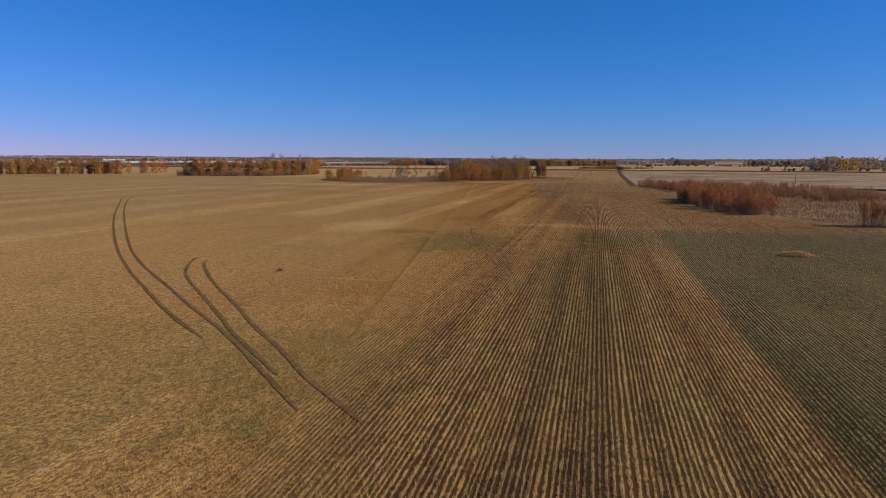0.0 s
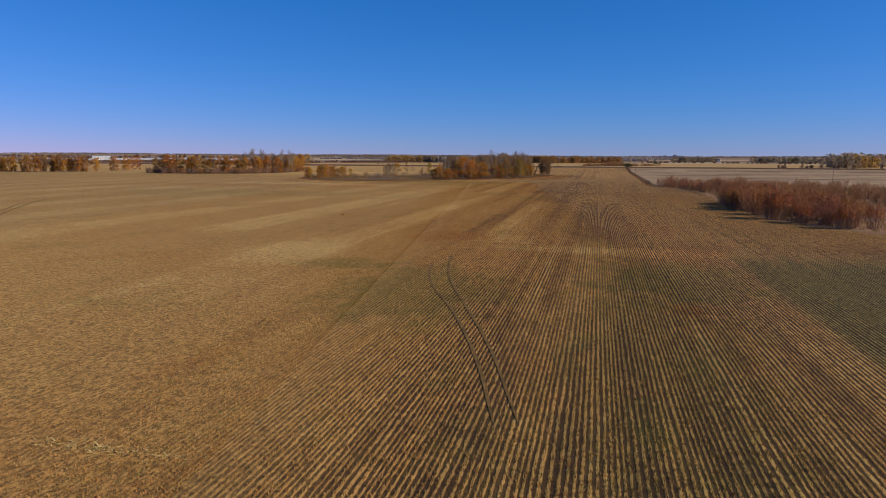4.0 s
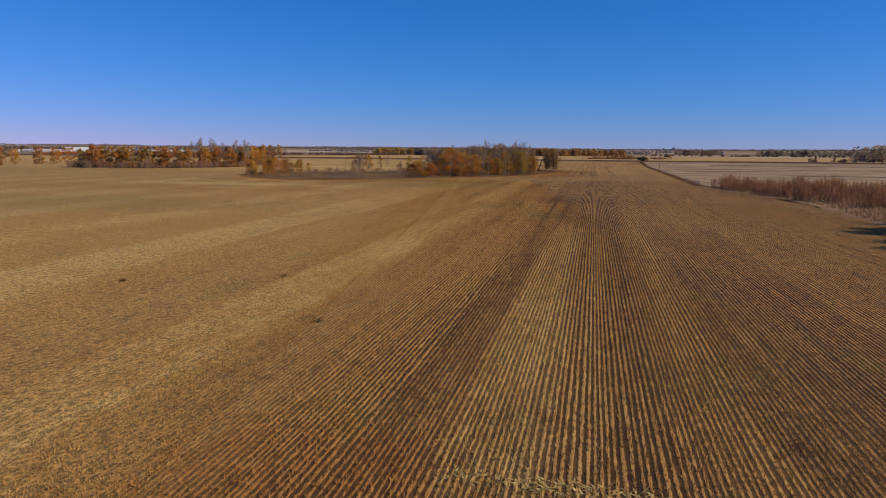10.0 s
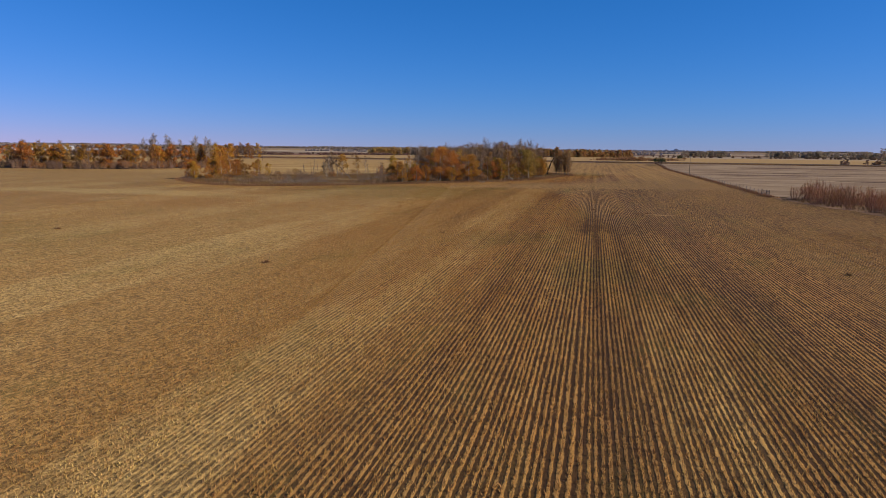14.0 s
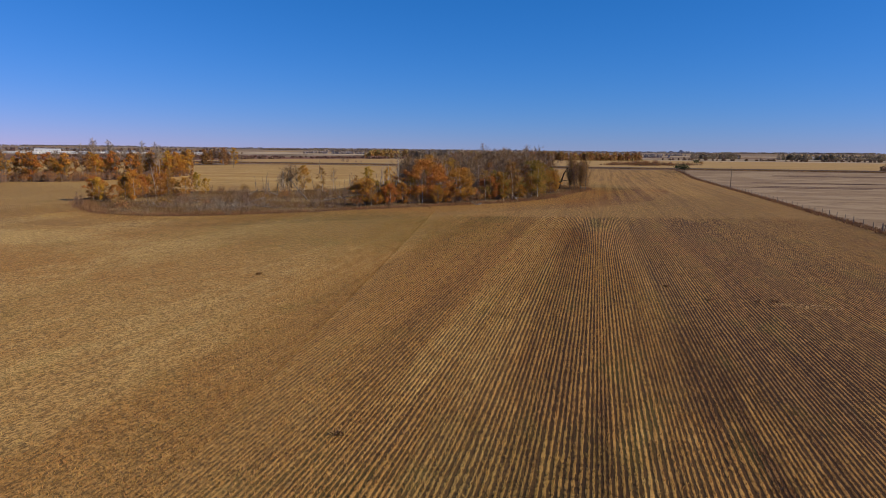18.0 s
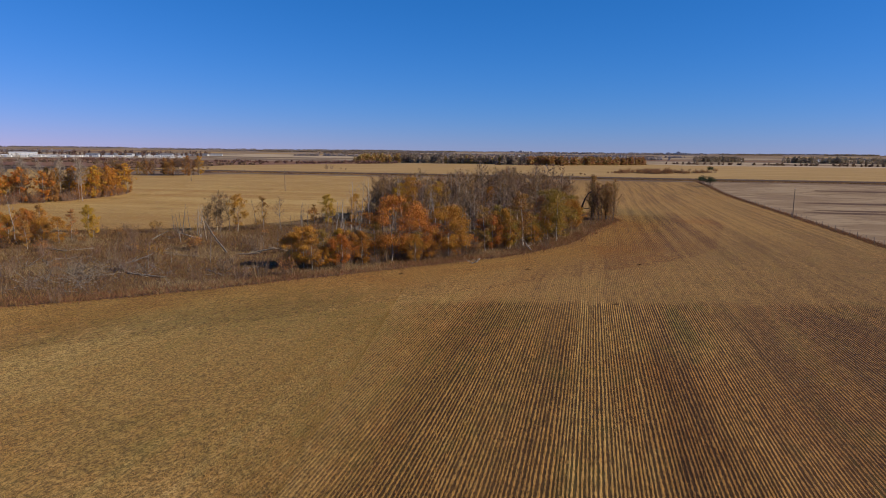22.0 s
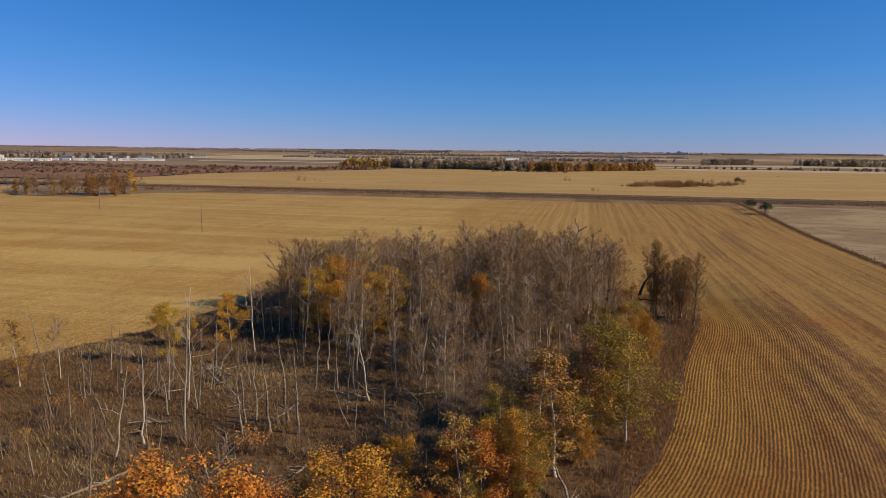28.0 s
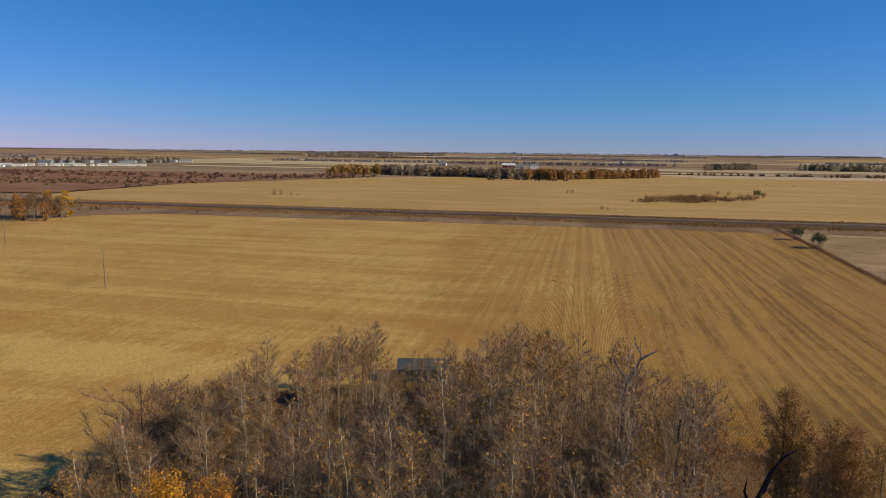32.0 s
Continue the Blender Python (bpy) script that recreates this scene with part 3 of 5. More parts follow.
patch("far_field", [(655, -340, 420), (700, -372, 430), (827, -372, 440), (1040, -270, 400), (1100, -170, 420), (1170, -60, 430), (1240, 50, 440)], FAR_GOLD, 0.06, "golden stubble field beyond the road", "field", 2.0, 10)
patch("verge", [(556, -300, -269), (588, -340, -254), (606, -345, -230), (612, -345, 420), (660, -345, 420)], VERGE, 0.08, "brown ditch grass along the road", "grass", 1.0)
patch("marsh", [(700, -700, -378), (790, -640, -380), (870, -760, -352), (960, -820, -310), (1075, -800, -285)], RUSSET, 0.05, "red-brown marsh grass", "marsh", 6.0, 10, 8)
for k, (y0, y1, l, r, mat) in enumerate([(1330, 1400, -700, 200, FAR_PALE), (1480, 1640, 20, 700, FAR_PALE), (1180, 1290, 90, 1000, FAR_PALE), (1700, 2150, -1100, -400, FAR_PALE), (1820, 2000, -250, 700, FAR_GOLD), (2250, 2400, -1800, -900, FAR_GOLD), (2300, 2400, -600, 900, FAR_PALE), (2900, 3050, -1400, 400, FAR_PALE), (2800, 3200, 700, 2400, FAR_GOLD), (900, 1150, 480, 1200, FAR_GOLD), (700, 830, 460, 1100, PASTURE), (1080, 1250, -1500, -1000, PASTURE), (480, 700, -1400, -720, FAR_GOLD)]):
    patch("far_field", [(y0, l, r), (y1, l - 60, r + 40)], mat, 0.05 + 0.01 * k, "pale harvested field far off", "field", 12.0, 25, 10, k + 3)
r4 = random.Random(44)
for k in range(26):  # strips of land in other tones towards the skyline
    y0, x0 = r4.uniform(1350, 4200), r4.uniform(-2600, 1900)
    w = r4.uniform(250, 1100)
    patch("far_field", [(y0, x0, x0 + w), (y0 + r4.uniform(40, 160), x0 - 60, x0 + w + 90)], (FAR_PALE, BROWN, RUSSET, BROWN, FAR_GOLD)[k % 5], 0.25 + 0.01 * k, "strip of farmland far off", "field", 10.0, 20, 10, k + 60)
for k, (y, x0, x1, d) in enumerate([(447, 24, 62, 3.4), (456, 30, 90, 3), (489, 34, 90, 4), (493, 60, 160, 3), (396, 60, 130, 5), (560, 60, 200, 4), (380, 150, 260, 7)]):
    patch("bare_patch", [(y - d, x0 + 8, x1 - 12), (y - d / 2, x0, x1), (y + d / 2, x0 + 2, x1 + 6), (y + d, x0 + 14, x1 - 9)], SEDGE, 0.05, "dark brown sedge patch in the pasture", "grass", 2.0, 1.0, 6, k + 31)

# the copse's ground: its edge, then the band of headland stubble that follows it
EDGE = [(-141, 325), (-139, 316), (-133, 308), (-119, 294), (-106, 289.5), (-94, 292), (-81, 304), (-66, 321), (-55, 332.5), (-48, 341), (-41, 353), (-37, 366), (-33.5, 386), (-29.8, 400), (-28.8, 409), (-31.5, 417), (-40, 424)]
BACK = [(-60, 433), (-84, 428), (-96, 416), (-98, 395), (-101, 380), (-105, 373), (-113, 359), (-126, 354), (-137, 349), (-142, 338)]


def rounded(pts, closed=False, times=2):
    for _ in range(times):
        out = [] if closed else [pts[0]]
        for i in range(len(pts) if closed else len(pts) - 1):
            (a, b), (c, d) = pts[i], pts[(i + 1) % len(pts)]
            out += [(a * 0.75 + c * 0.25, b * 0.75 + d * 0.25), (a * 0.25 + c * 0.75, b * 0.25 + d * 0.75)]
        pts = out if closed else out + [pts[-1]]
    return pts


def copse_floor():
    ring = rounded(EDGE + BACK, True)
    me = bpy.data.meshes.new("copse_floor")
    bm = bmesh.new()
    vs = [bm.verts.new((x + 0.7 * noise.noise((x * 0.4, y * 0.4, 0)), y + 0.7 * noise.noise((x * 0.4, y * 0.4, 5)), rise(x, y) + 0.07)) for x, y in ring]
    bmesh.ops.triangulate(bm, faces=[bm.faces.new(vs)])
    bm.to_mesh(me)
    bm.free()
    me.materials.append(FLOOR)
    tagged(new("copse_floor", me), "dark leaf litter and brown grass under the copse", "ground", "", "structure")
    return ring


RING = copse_floor()


def headland_strip():
    """The band of stubble drilled round the copse."""
    line = [Vector(p) for p in rounded(EDGE[2:], False, 3)]
    cols, v, f, u = 14, [], [], []
    for i, p in enumerate(line):
        d = (line[min(i + 1, len(line) - 1)] - line[max(i - 1, 0)]).normalized()
        wide = 17.0 + 7 * smooth(335, 370, p.y)
        for c in range(cols + 1):
            o = -1.0 + (wide + 1.0) * c / cols
            q = p + Vector((d.y, -d.x)) * o
            v.append((q.x, q.y, rise(q.x, q.y) + 0.03))
            u.append(o)
        if i:
            k = i * (cols + 1)
            f += [(k - cols - 1 + c, k - cols + c, k + 1 + c, k + c) for c in range(cols)]
    me = bpy.data.meshes.new("headland")
    me.from_pydata(v, [], f)
    uv = me.uv_layers.new(name="across")
    for l in me.loops:
        uv.data[l.index].uv = (u[l.vertex_index], 0.0)
    me.materials.append(HEADLAND)
    tagged(new("headland", me), "golden headland stubble curving round the copse", "field", "", "structure")


headland_strip()


def inside(x, y, ring):
    hit, j = False, len(ring) - 1
    for i in range(len(ring)):
        (a, b), (c, d) = ring[i], ring[j]
        if (b > y) != (d > y) and x < (c - a) * (y - b) / (d - b) + a:
            hit = not hit
        j = i
    return hit


# ---- plants: makers ----
def rest(ob):
    """What nobody could count one by one."""
    ob["kind"] = "stuff"
    return ob


def wander(rng, a, b, n, amount):
    pts = [a.lerp(b, i / n) for i in range(n + 1)]
    for i in range(1, n + 1):
        pts[i] = pts[i] + Vector((rng.gauss(0, amount), rng.gauss(0, amount), 0)) * (1 - 0.3 * (i == n))
    return pts


def stem_at(pts, f):
    k = f * (len(pts) - 1)
    i = min(int(k), len(pts) - 2)
    return pts[i].lerp(pts[i + 1], k - i)


def sprig(shape, p, d, length, width):
    """A thin twig: a narrow pointed sliver."""
    s = d.cross(Vector((0.3, 0.5, 0.8)) + p * 0.37).normalized() * width
    shape.face(p + s, p - s, p + d * length)


def skeleton_of(rng, tall, spread, limbs, low, lean=0.04, thick=0.012, up=0.75, full=0.45, subs=0):
    """Trunk and limbs of a tree: two shapes, and the limb lines."""
    trunk, wood = Shape(), Shape()
    top = Vector((rng.gauss(0, lean) * tall, rng.gauss(0, lean) * tall, tall))
    line = wander(rng, Vector((0, 0, -0.1)), top, 8, 0.022 * tall ** 0.5)
    r = thick * tall
    trunk.tube(line, [r * (1.15 - 0.95 * (i / 8)) if i else r * 1.5 for i in range(9)], 6)
    arms = []
    for i in range(limbs):
        f = low + (0.98 - low) * (i + rng.random()) / limbs
        p, a = stem_at(line, f), rng.uniform(0, 2 * math.pi)
        body = 0.6 + 0.4 * (f - low) / (full - low) if f < full else min(1.0, (1.06 - f) / (1.06 - full)) ** 0.8
        ln = spread * body * rng.uniform(0.45, 1.2)
        d = Vector((math.cos(a), math.sin(a), up * rng.uniform(0.4, 1.5))).normalized()
        bend = Vector((rng.gauss(0, 0.12), rng.gauss(0, 0.12), rng.gauss(0, 0.1))) * ln
        mid = p + d * ln * 0.55 + bend
        end = p + d * ln + Vector((rng.gauss(0, 0.12), rng.gauss(0, 0.12), rng.uniform(-0.05, 0.22))) * ln
        end.z = min(end.z, tall * 1.0)
        rr = max(0.012, r * (1 - f) * 0.5)
        wood.tube([p, mid, end], [rr, rr * 0.6, 0.006], 4, False)
        arms.append((p, mid, end))
        for k in range(subs):
            g = rng.uniform(0.3, 0.95)
            q = p.lerp(mid, g * 2) if g < 0.5 else mid.lerp(end, g * 2 - 1)
            e = (d + Vector((rng.gauss(0, 0.6), rng.gauss(0, 0.6), rng.gauss(0.15, 0.4)))).normalized() * ln * rng.uniform(0.25, 0.55)
            wood.tube([q, q + e], [max(0.009, rr * 0.4), 0.005], 3, False)
            arms.append((q, q + e * 0.5, q + e))
    return trunk, wood, arms, line


def add_twigs(rng, shape, arms, count, length, width):
    for _ in range(count):
        p, m, e = max(rng.choice(arms), rng.choice(arms), key=lambda a: (a[2] - a[0]).length_squared)
        f = rng.random() ** 0.7
        q = p.lerp(m, f * 2) if f < 0.5 else m.lerp(e, f * 2 - 1)
        d = ((e - p).normalized() + Vector((rng.gauss(0, 0.7), rng.gauss(0, 0.7), rng.gauss(0.3, 0.5)))).normalized()
        sprig(shape, q, d, min(length, 0.25 + (e - p).length * 0.9) * rng.uniform(0.4, 1.2), width * rng.uniform(0.6, 1.3))


def add_leaves(rng, shape, arms, count, size, loose, clumps=0):
    """Leaves along the limbs, or in uneven clumps at their ends that face outwards."""
    centres = []
    for _ in range(clumps):
        p, m, e = rng.choice(arms)
        centres.append((m.lerp(e, rng.uniform(0.0, 1.05)), loose * rng.uniform(0.5, 1.35)))
    weights = [c[1] ** 2.2 for c in centres]
    picks = rng.choices(centres, weights, k=count) if centres else [None] * count
    for c in picks:
        if c:
            o = Vector((rng.gauss(0, 1), rng.gauss(0, 1), rng.gauss(0, 1))).normalized()
            q = c[0] + Vector((o.x, o.y, o.z * 0.75)) * c[1] * rng.random() ** 0.4
            face = (o + Vector((rng.gauss(0, 0.6), rng.gauss(0, 0.6), rng.gauss(0.3, 0.6)))).normalized()
            a = face.cross(Vector((rng.gauss(0, 1), rng.gauss(0, 1), rng.gauss(0, 1)))).normalized()
            b = face.cross(a)
        else:
            p, m, e = rng.choice(arms)
            f = rng.uniform(0.2, 1.1)
            q = p.lerp(m, f * 2) if f < 0.5 else m.lerp(e, f * 2 - 1)
            q = q + Vector((rng.gauss(0, loose), rng.gauss(0, loose), rng.gauss(0, loose * 0.8)))
            a = Vector((rng.gauss(0, 1), rng.gauss(0, 1), rng.gauss(0, 1))).normalized()
            b = a.cross(Vector((rng.gauss(0, 1), rng.gauss(0, 1), rng.gauss(0, 1)))).normalized()
        s = size * rng.uniform(0.6, 1.4)
        shape.face(q - a * s * 0.55 - b * s * 0.4, q + a * s * 0.55 - b * s * 0.2, q + b * s * 0.6)


def bare_tree(seed, tall, spread, label, limbs=40, twigs=1500, bark_mat=None, low=0.36, last=0, thick=0.0072, up=0.75, fine=0.0095, name="bare_aspen", twig=None):
    rng = random.Random(seed)
    t = thing(name, label, "tree", "bare aspens of the copse" if name == "bare_aspen" else "")
    trunk, wood, arms, _ = skeleton_of(rng, tall, spread, limbs, low, 0.035, thick, up, 0.5, 2)
    part("trunk", trunk, bark_mat or GREY_BARK, t, soft=True)
    rest(part("crown_wood", wood, bark_mat or GREY_BARK, t))
    crown = Shape()
    add_twigs(rng, crown, arms, twigs, spread * 0.36, fine)
    rest(part("crown", crown, twig or TWIG, t, "fine bare brown twigs"))
    if last:
        lv = Shape()
        add_leaves(rng, lv, arms, last, 0.14, 0.2)
        rest(part("foliage", lv, RUST, t, "sparse rust leaves"))
    return t


def leafy_tree(seed, tall, spread, label, mat, count=4600, size=0.2, low=0.1, limbs=46, name="autumn_aspen", bark_mat=None, loose=0.72, clumps=105):
    rng = random.Random(seed)
    t = thing(name, label, "tree", "autumn trees")
    trunk, wood, arms, _ = skeleton_of(rng, tall, spread, limbs, low, 0.04, 0.0095, 0.7, 0.45, 1)
    part("trunk", trunk, bark_mat or WHITE_BARK, t, soft=True)
    rest(part("crown_wood", wood, bark_mat or GREY_BARK, t))
    crown = Shape()
    few = [a for a in arms if rng.random() < 0.7]
    add_leaves(rng, crown, few, int(count * 0.8), size, loose, clumps)
    add_leaves(rng, crown, arms, count - int(count * 0.8), size, loose * 0.4)
    rest(part("crown", crown, mat, t))
    if tall < 12:
        fine = Shape()
        add_twigs(rng, fine, arms, 260, 0.7, 0.014)
        rest(part("bare_wood", fine, TWIG, t, "bare brown twig ends"))
    return t


def dead_snag(seed, tall, label, arms_n=4, mat=None, lean=0.06, thick=0.016):
    rng = random.Random(seed)
    t = thing("dead_snag", label, "dead tree", "dead trunks of the copse")
    trunk, wood, arms, line = skeleton_of(rng, tall, tall * 0.3, max(1, arms_n), 0.35, lean, thick, 0.9)
    part("trunk", trunk, mat or DEADWOOD, t, soft=True)
    if arms_n:
        add_twigs(rng, wood, arms, arms_n * 5, tall * 0.12, 0.014)
        rest(part("crown_wood", wood, mat or DEADWOOD, t))
    return t


def shrub(seed, tall, wide, label, stems=34, twigs=560, mat=None, leaf=None, count=0, name="willow_shrub", size=0.16):
    rng = random.Random(seed)
    t = thing(name, label, "shrub", "willow shrubs")
    wood, arms = Shape(), []
    for _ in range(stems):
        a, o = rng.uniform(0, 2 * math.pi), math.sqrt(rng.random())
        base = Vector((math.cos(a) * o * wide * 0.28, math.sin(a) * o * wide * 0.28, -0.05))
        end = Vector((math.cos(a) * o * wide * 0.5 + rng.gauss(0, 0.2), math.sin(a) * o * wide * 0.5 + rng.gauss(0, 0.2), tall * (1 - 0.35 * o * o) * rng.uniform(0.75, 1.1)))
        mid = base.lerp(end, 0.5) + Vector((rng.gauss(0, 0.12), rng.gauss(0, 0.12), 0.1))
        wood.tube([base, mid, end], [0.024, 0.014, 0.005], 3, False)
        arms.append((base.lerp(mid, 0.3), mid, end))
    rest(part("crown_wood", wood, mat or WILLOWTWIG, t))
    fine = Shape()
    add_twigs(rng, fine, arms, twigs, tall * 0.26, 0.017)
    rest(part("crown", fine, WILLOWLEAF if leaf is None else mat or WILLOWTWIG, t))
    if count:
        lv = Shape()
        add_leaves(rng, lv, [(m, m.lerp(e, 0.5), e) for _, m, e in arms], count, size, 0.18)
        rest(part("foliage", lv, leaf or RUST, t))
    return t


class Kinds:
    """Pattern things; the first use takes the pattern itself, later ones copy it."""

    def __init__(self, *made):
        self.made, self.used = made, [False] * len(made)

    def put(self, k, x, y, scale=1.0, turn=0.0, tilt=0.0, label=""):
        m = pose(x, y, rise(x, y), tilt, 0, turn) @ Matrix.Scale(scale, 4)
        if not self.used[k]:
            self.used[k] = True
            t = self.made[k]
            t.matrix_basis = m
        else:
            t = copy_thing(self.made[k], pose(x, y, rise(x, y), tilt, 0, turn))
            t.scale = (scale, scale, scale)
        if label:
            tagged(t, label)
        return t


rng = random.Random(7)
BARE = Kinds(*[bare_tree(100 + k, 10.5 + 0.5 * (k % 3), 2.5 + 0.4 * (k % 2), lab, last=last, bark_mat=b, twigs=2000, limbs=40, fine=0.0105, up=0.7) for k, (lab, last, b) in enumerate([
    ("slender grey aspen almost bare of leaves", 340, WHITE_BARK), ("leafless aspen with pale trunk in the copse", 260, WHITE_BARK), ("thin grey aspen with fine brown twigs", 200, WHITE_BARK),
    ("pale-barked aspen with rust leaves at the tips", 520, WHITE_BARK), ("aspen with sparse rust leaves on brown twigs", 900, GREY_BARK), ("tall bare aspen with ascending twigs", 120, GREY_BARK)])])
GOLD = Kinds(leafy_tree(201, 8.0, 4.3, "bushy aspen in full orange leaf", ORANGE, 15500, 0.105, 0.04, clumps=130), leafy_tree(202, 9.2, 3.6, "aspen with golden-orange crown", GOLDEN, 15000, 0.103, 0.06, clumps=120),
             leafy_tree(203, 10.0, 3.5, "slim aspen with yellow leaves on white trunk", GOLDEN, 10500, 0.105, 0.15, loose=0.7, clumps=95), leafy_tree(204, 9.5, 3.2, "tree with olive-yellow autumn leaves", OLIVE, 9000, 0.1, 0.08),
             leafy_tree(205, 9.0, 2.8, "half-bare aspen with rust-coloured leaves", RUST, 3600, 0.12, 0.12, loose=0.5), leafy_tree(206, 9.0, 3.2, "spreading aspen with bright yellow leaves", YELLOW, 9000, 0.105, 0.16, loose=0.62, clumps=80))
GROVE = Kinds(leafy_tree(221, 9.5, 3.6, "orange aspen of a distant grove", ORANGE, 2300, 0.29, 0.02, 44, loose=0.55, clumps=110), leafy_tree(222, 9.0, 3.4, "rust-brown aspen of a distant grove", RUST, 2300, 0.29, 0.02, 44, loose=0.55, clumps=110),
              leafy_tree(223, 9.8, 3.3, "golden aspen of a distant grove", GOLDEN, 2300, 0.29, 0.02, 44, loose=0.55, clumps=110), bare_tree(224, 11, 3.2, "bare brown aspen of a distant grove", 30, 900, last=260, fine=0.03, name="bare_poplar"))
POPLAR = Kinds(bare_tree(225, 14.2, 3.0, "tall pale bare poplar above the orange grove", 50, 3000, WHITE_BARK, 0.34, 0, 0.006, 0.8, 0.024, "bare_poplar", PALE_TWIG))
SNAG = Kinds(dead_snag(301, 5.2, "broken pale dead aspen trunk", 0), dead_snag(302, 6.5, "bleached dead trunk with stub limbs", 5), dead_snag(303, 7.5, "tall white dead aspen with bare limbs", 9, WHITE_BARK, 0.06, 0.011),
             dead_snag(304, 4.0, "short dark broken trunk", 1, GREY_BARK), dead_snag(305, 7.0, "dark leaning dead trunk", 4, GREY_BARK, 0.1), dead_snag(306, 10.5, "tall forked white dead aspen", 14, WHITE_BARK, 0.04, 0.0075))
WILLOW = Kinds(shrub(401, 3.4, 3.6, "dense leafless reddish willow shrub"), shrub(402, 4.0, 3.8, "tall brown willow shrub with bare twigs"), shrub(403, 3.0, 3.4, "low russet willow shrub"),
               shrub(404, 5.2, 3.2, "young aspens with rust-orange leaves among willows", 34, 260, None, WILLOW_RUST, 900, "aspen_thicket", 0.17))
BUSH = Kinds(shrub(411, 2.2, 2.6, "grey leafless bush in the tall grass", 30, 220, TWIG, False, 0, "bare_bush"), shrub(412, 3.2, 3.6, "brown leafless bush in the copse", 32, 280, TWIG, False, 0, "bare_bush"),
             shrub(413, 2.6, 3.0, "bush with rust-orange leaves", 36, 120, TWIG, RUST, 420, "shrub"), shrub(414, 3.4, 3.4, "dark green dense shrub", 40, 60, TWIG, DARKGREEN, 900, "shrub", 0.2))

def joined(name, kinds, spots, label, category):
    """Many plants that nobody counts, as one object. spots: (kind, x, y, scale, turn)."""
    v, f, mats, slot, base = [], [], [], [], 0
    for k, x, y, s, a in spots:
        m = np.array((pose(x, y, rise(x, y), 0, 0, a) @ Matrix.Scale(s, 4)).to_4x4())
        for o in kinds.made[k].children:
            co = np.empty(3 * len(o.data.vertices), np.float32)
            o.data.vertices.foreach_get("co", co)
            v.append(co.reshape(-1, 3) @ m[:3, :3].T + m[:3, 3])
            if o.data.materials[0] not in mats:
                mats.append(o.data.materials[0])
            if "faces" not in CACHE.setdefault(o.data.name, {}):
                CACHE[o.data.name]["faces"] = [tuple(p.vertices) for p in o.data.polygons]
            f.extend(tuple(i + base for i in q) for q in CACHE[o.data.name]["faces"])
            slot.extend([mats.index(o.data.materials[0])] * len(o.data.polygons))
            base += len(o.data.vertices)
    me = bpy.data.meshes.new(name)
    me.from_pydata(np.concatenate(v).tolist(), [], f)
    for mat in mats:
        me.materials.append(mat)
    me.polygons.foreach_set("material_index", slot)
    me.update()
    return tagged(new(name, me), label, category, "", "stuff")


CACHE = {}
BROAD = Kinds(bare_tree(231, 10.5, 4.6, "broad dark leafless tree with dense brown twigs", 70, 5200, BLACK_BARK, 0.12, 900, 0.012, 0.45, 0.015, "leafless_tree"), bare_tree(232, 8.5, 3.8, "spreading leafless brown tree", 60, 3600, GREY_BARK, 0.12, 900, 0.01, 0.45, 0.014, "leafless_tree"),
              bare_tree(233, 11.6, 2.4, "tall clump aspen with fine rust leaves on bare twigs", 52, 2400, GREY_BARK, 0.12, 1500, 0.0085, 1.0, 0.012, "thin_leaved_aspen", TAN_TWIG))
# ---- the copse ----
for k, x, y, s in [(0, -74.2, 322.5, 0.78), (4, -69.5, 327, 0.62), (3, -66.5, 330, 0.72), (0, -64.4, 332, 1.2), (0, -61.0, 335.5, 0.85), (0, -57, 338, 0.98), (4, -52.5, 346, 0.85), (0, -51.5, 347.5, 0.72), (4, -47, 354, 1.08), (4, -48.5, 356, 1.0), (0, -50.5, 355, 0.5),
                   (3, -41.6, 361.5, 1.02), (3, -43.5, 364, 1.05), (4, -45, 361, 0.95), (2, -76.3, 384, 1.06), (2, -74, 386, 0.95), (5, -69, 384.5, 1.08), (2, -58.6, 388, 0.85), (5, -70.6, 383.2, 1.0), (2, -77.6, 382.4, 0.92), (2, -75, 381.5, 0.8), (5, -90.4, 370, 0.8), (4, -39, 398, 0.72), (4, -41, 378, 0.95), (3, -42, 374, 0.85),
                   (5, -104.5, 357.7, 0.85), (4, -100, 360, 0.8), (5, -129.9, 347, 0.62), (0, -126.8, 312, 0.52), (1, -131, 320.7, 0.62), (0, -131, 326.8, 0.68), (0, -128.3, 330, 0.55), (4, -130, 334, 0.6), (5, -131.4, 348.5, 0.58), (4, -96, 376, 0.5), (5, -93.5, 378.5, 0.48), (0, -97.5, 379, 0.4), (2, -86, 376, 0.7), (3, -56, 404, 0.62), (5, -64, 410, 0.75), (3, -60, 398, 0.5), (3, -47.5, 402, 0.45)]:
    t = GOLD.put(k, x, y, s * (0.9 if y < 331 else 0.97), rng.uniform(0, 360))
    if x > -80 and y < 372:  # the open-grown trees of the front are broad
        t.scale = (t.scale.x * 1.3, t.scale.y * 1.3, t.scale.z)
front = [Vector(p) for p in rounded([(-72, 321), (-64, 328), (-55, 337), (-48, 347), (-43, 360), (-38.5, 380)], False, 2)]
for k in range(84):
    p = front[rng.randrange(len(front))]
    GOLD.put(rng.choice([0, 0, 0, 1, 3, 4]), p.x - abs(rng.gauss(2, 2)), p.y + abs(rng.gauss(2, 2.5)), rng.uniform(0.4, 0.8) * (0.72 if p.y < 345 else 1), rng.uniform(0, 360))
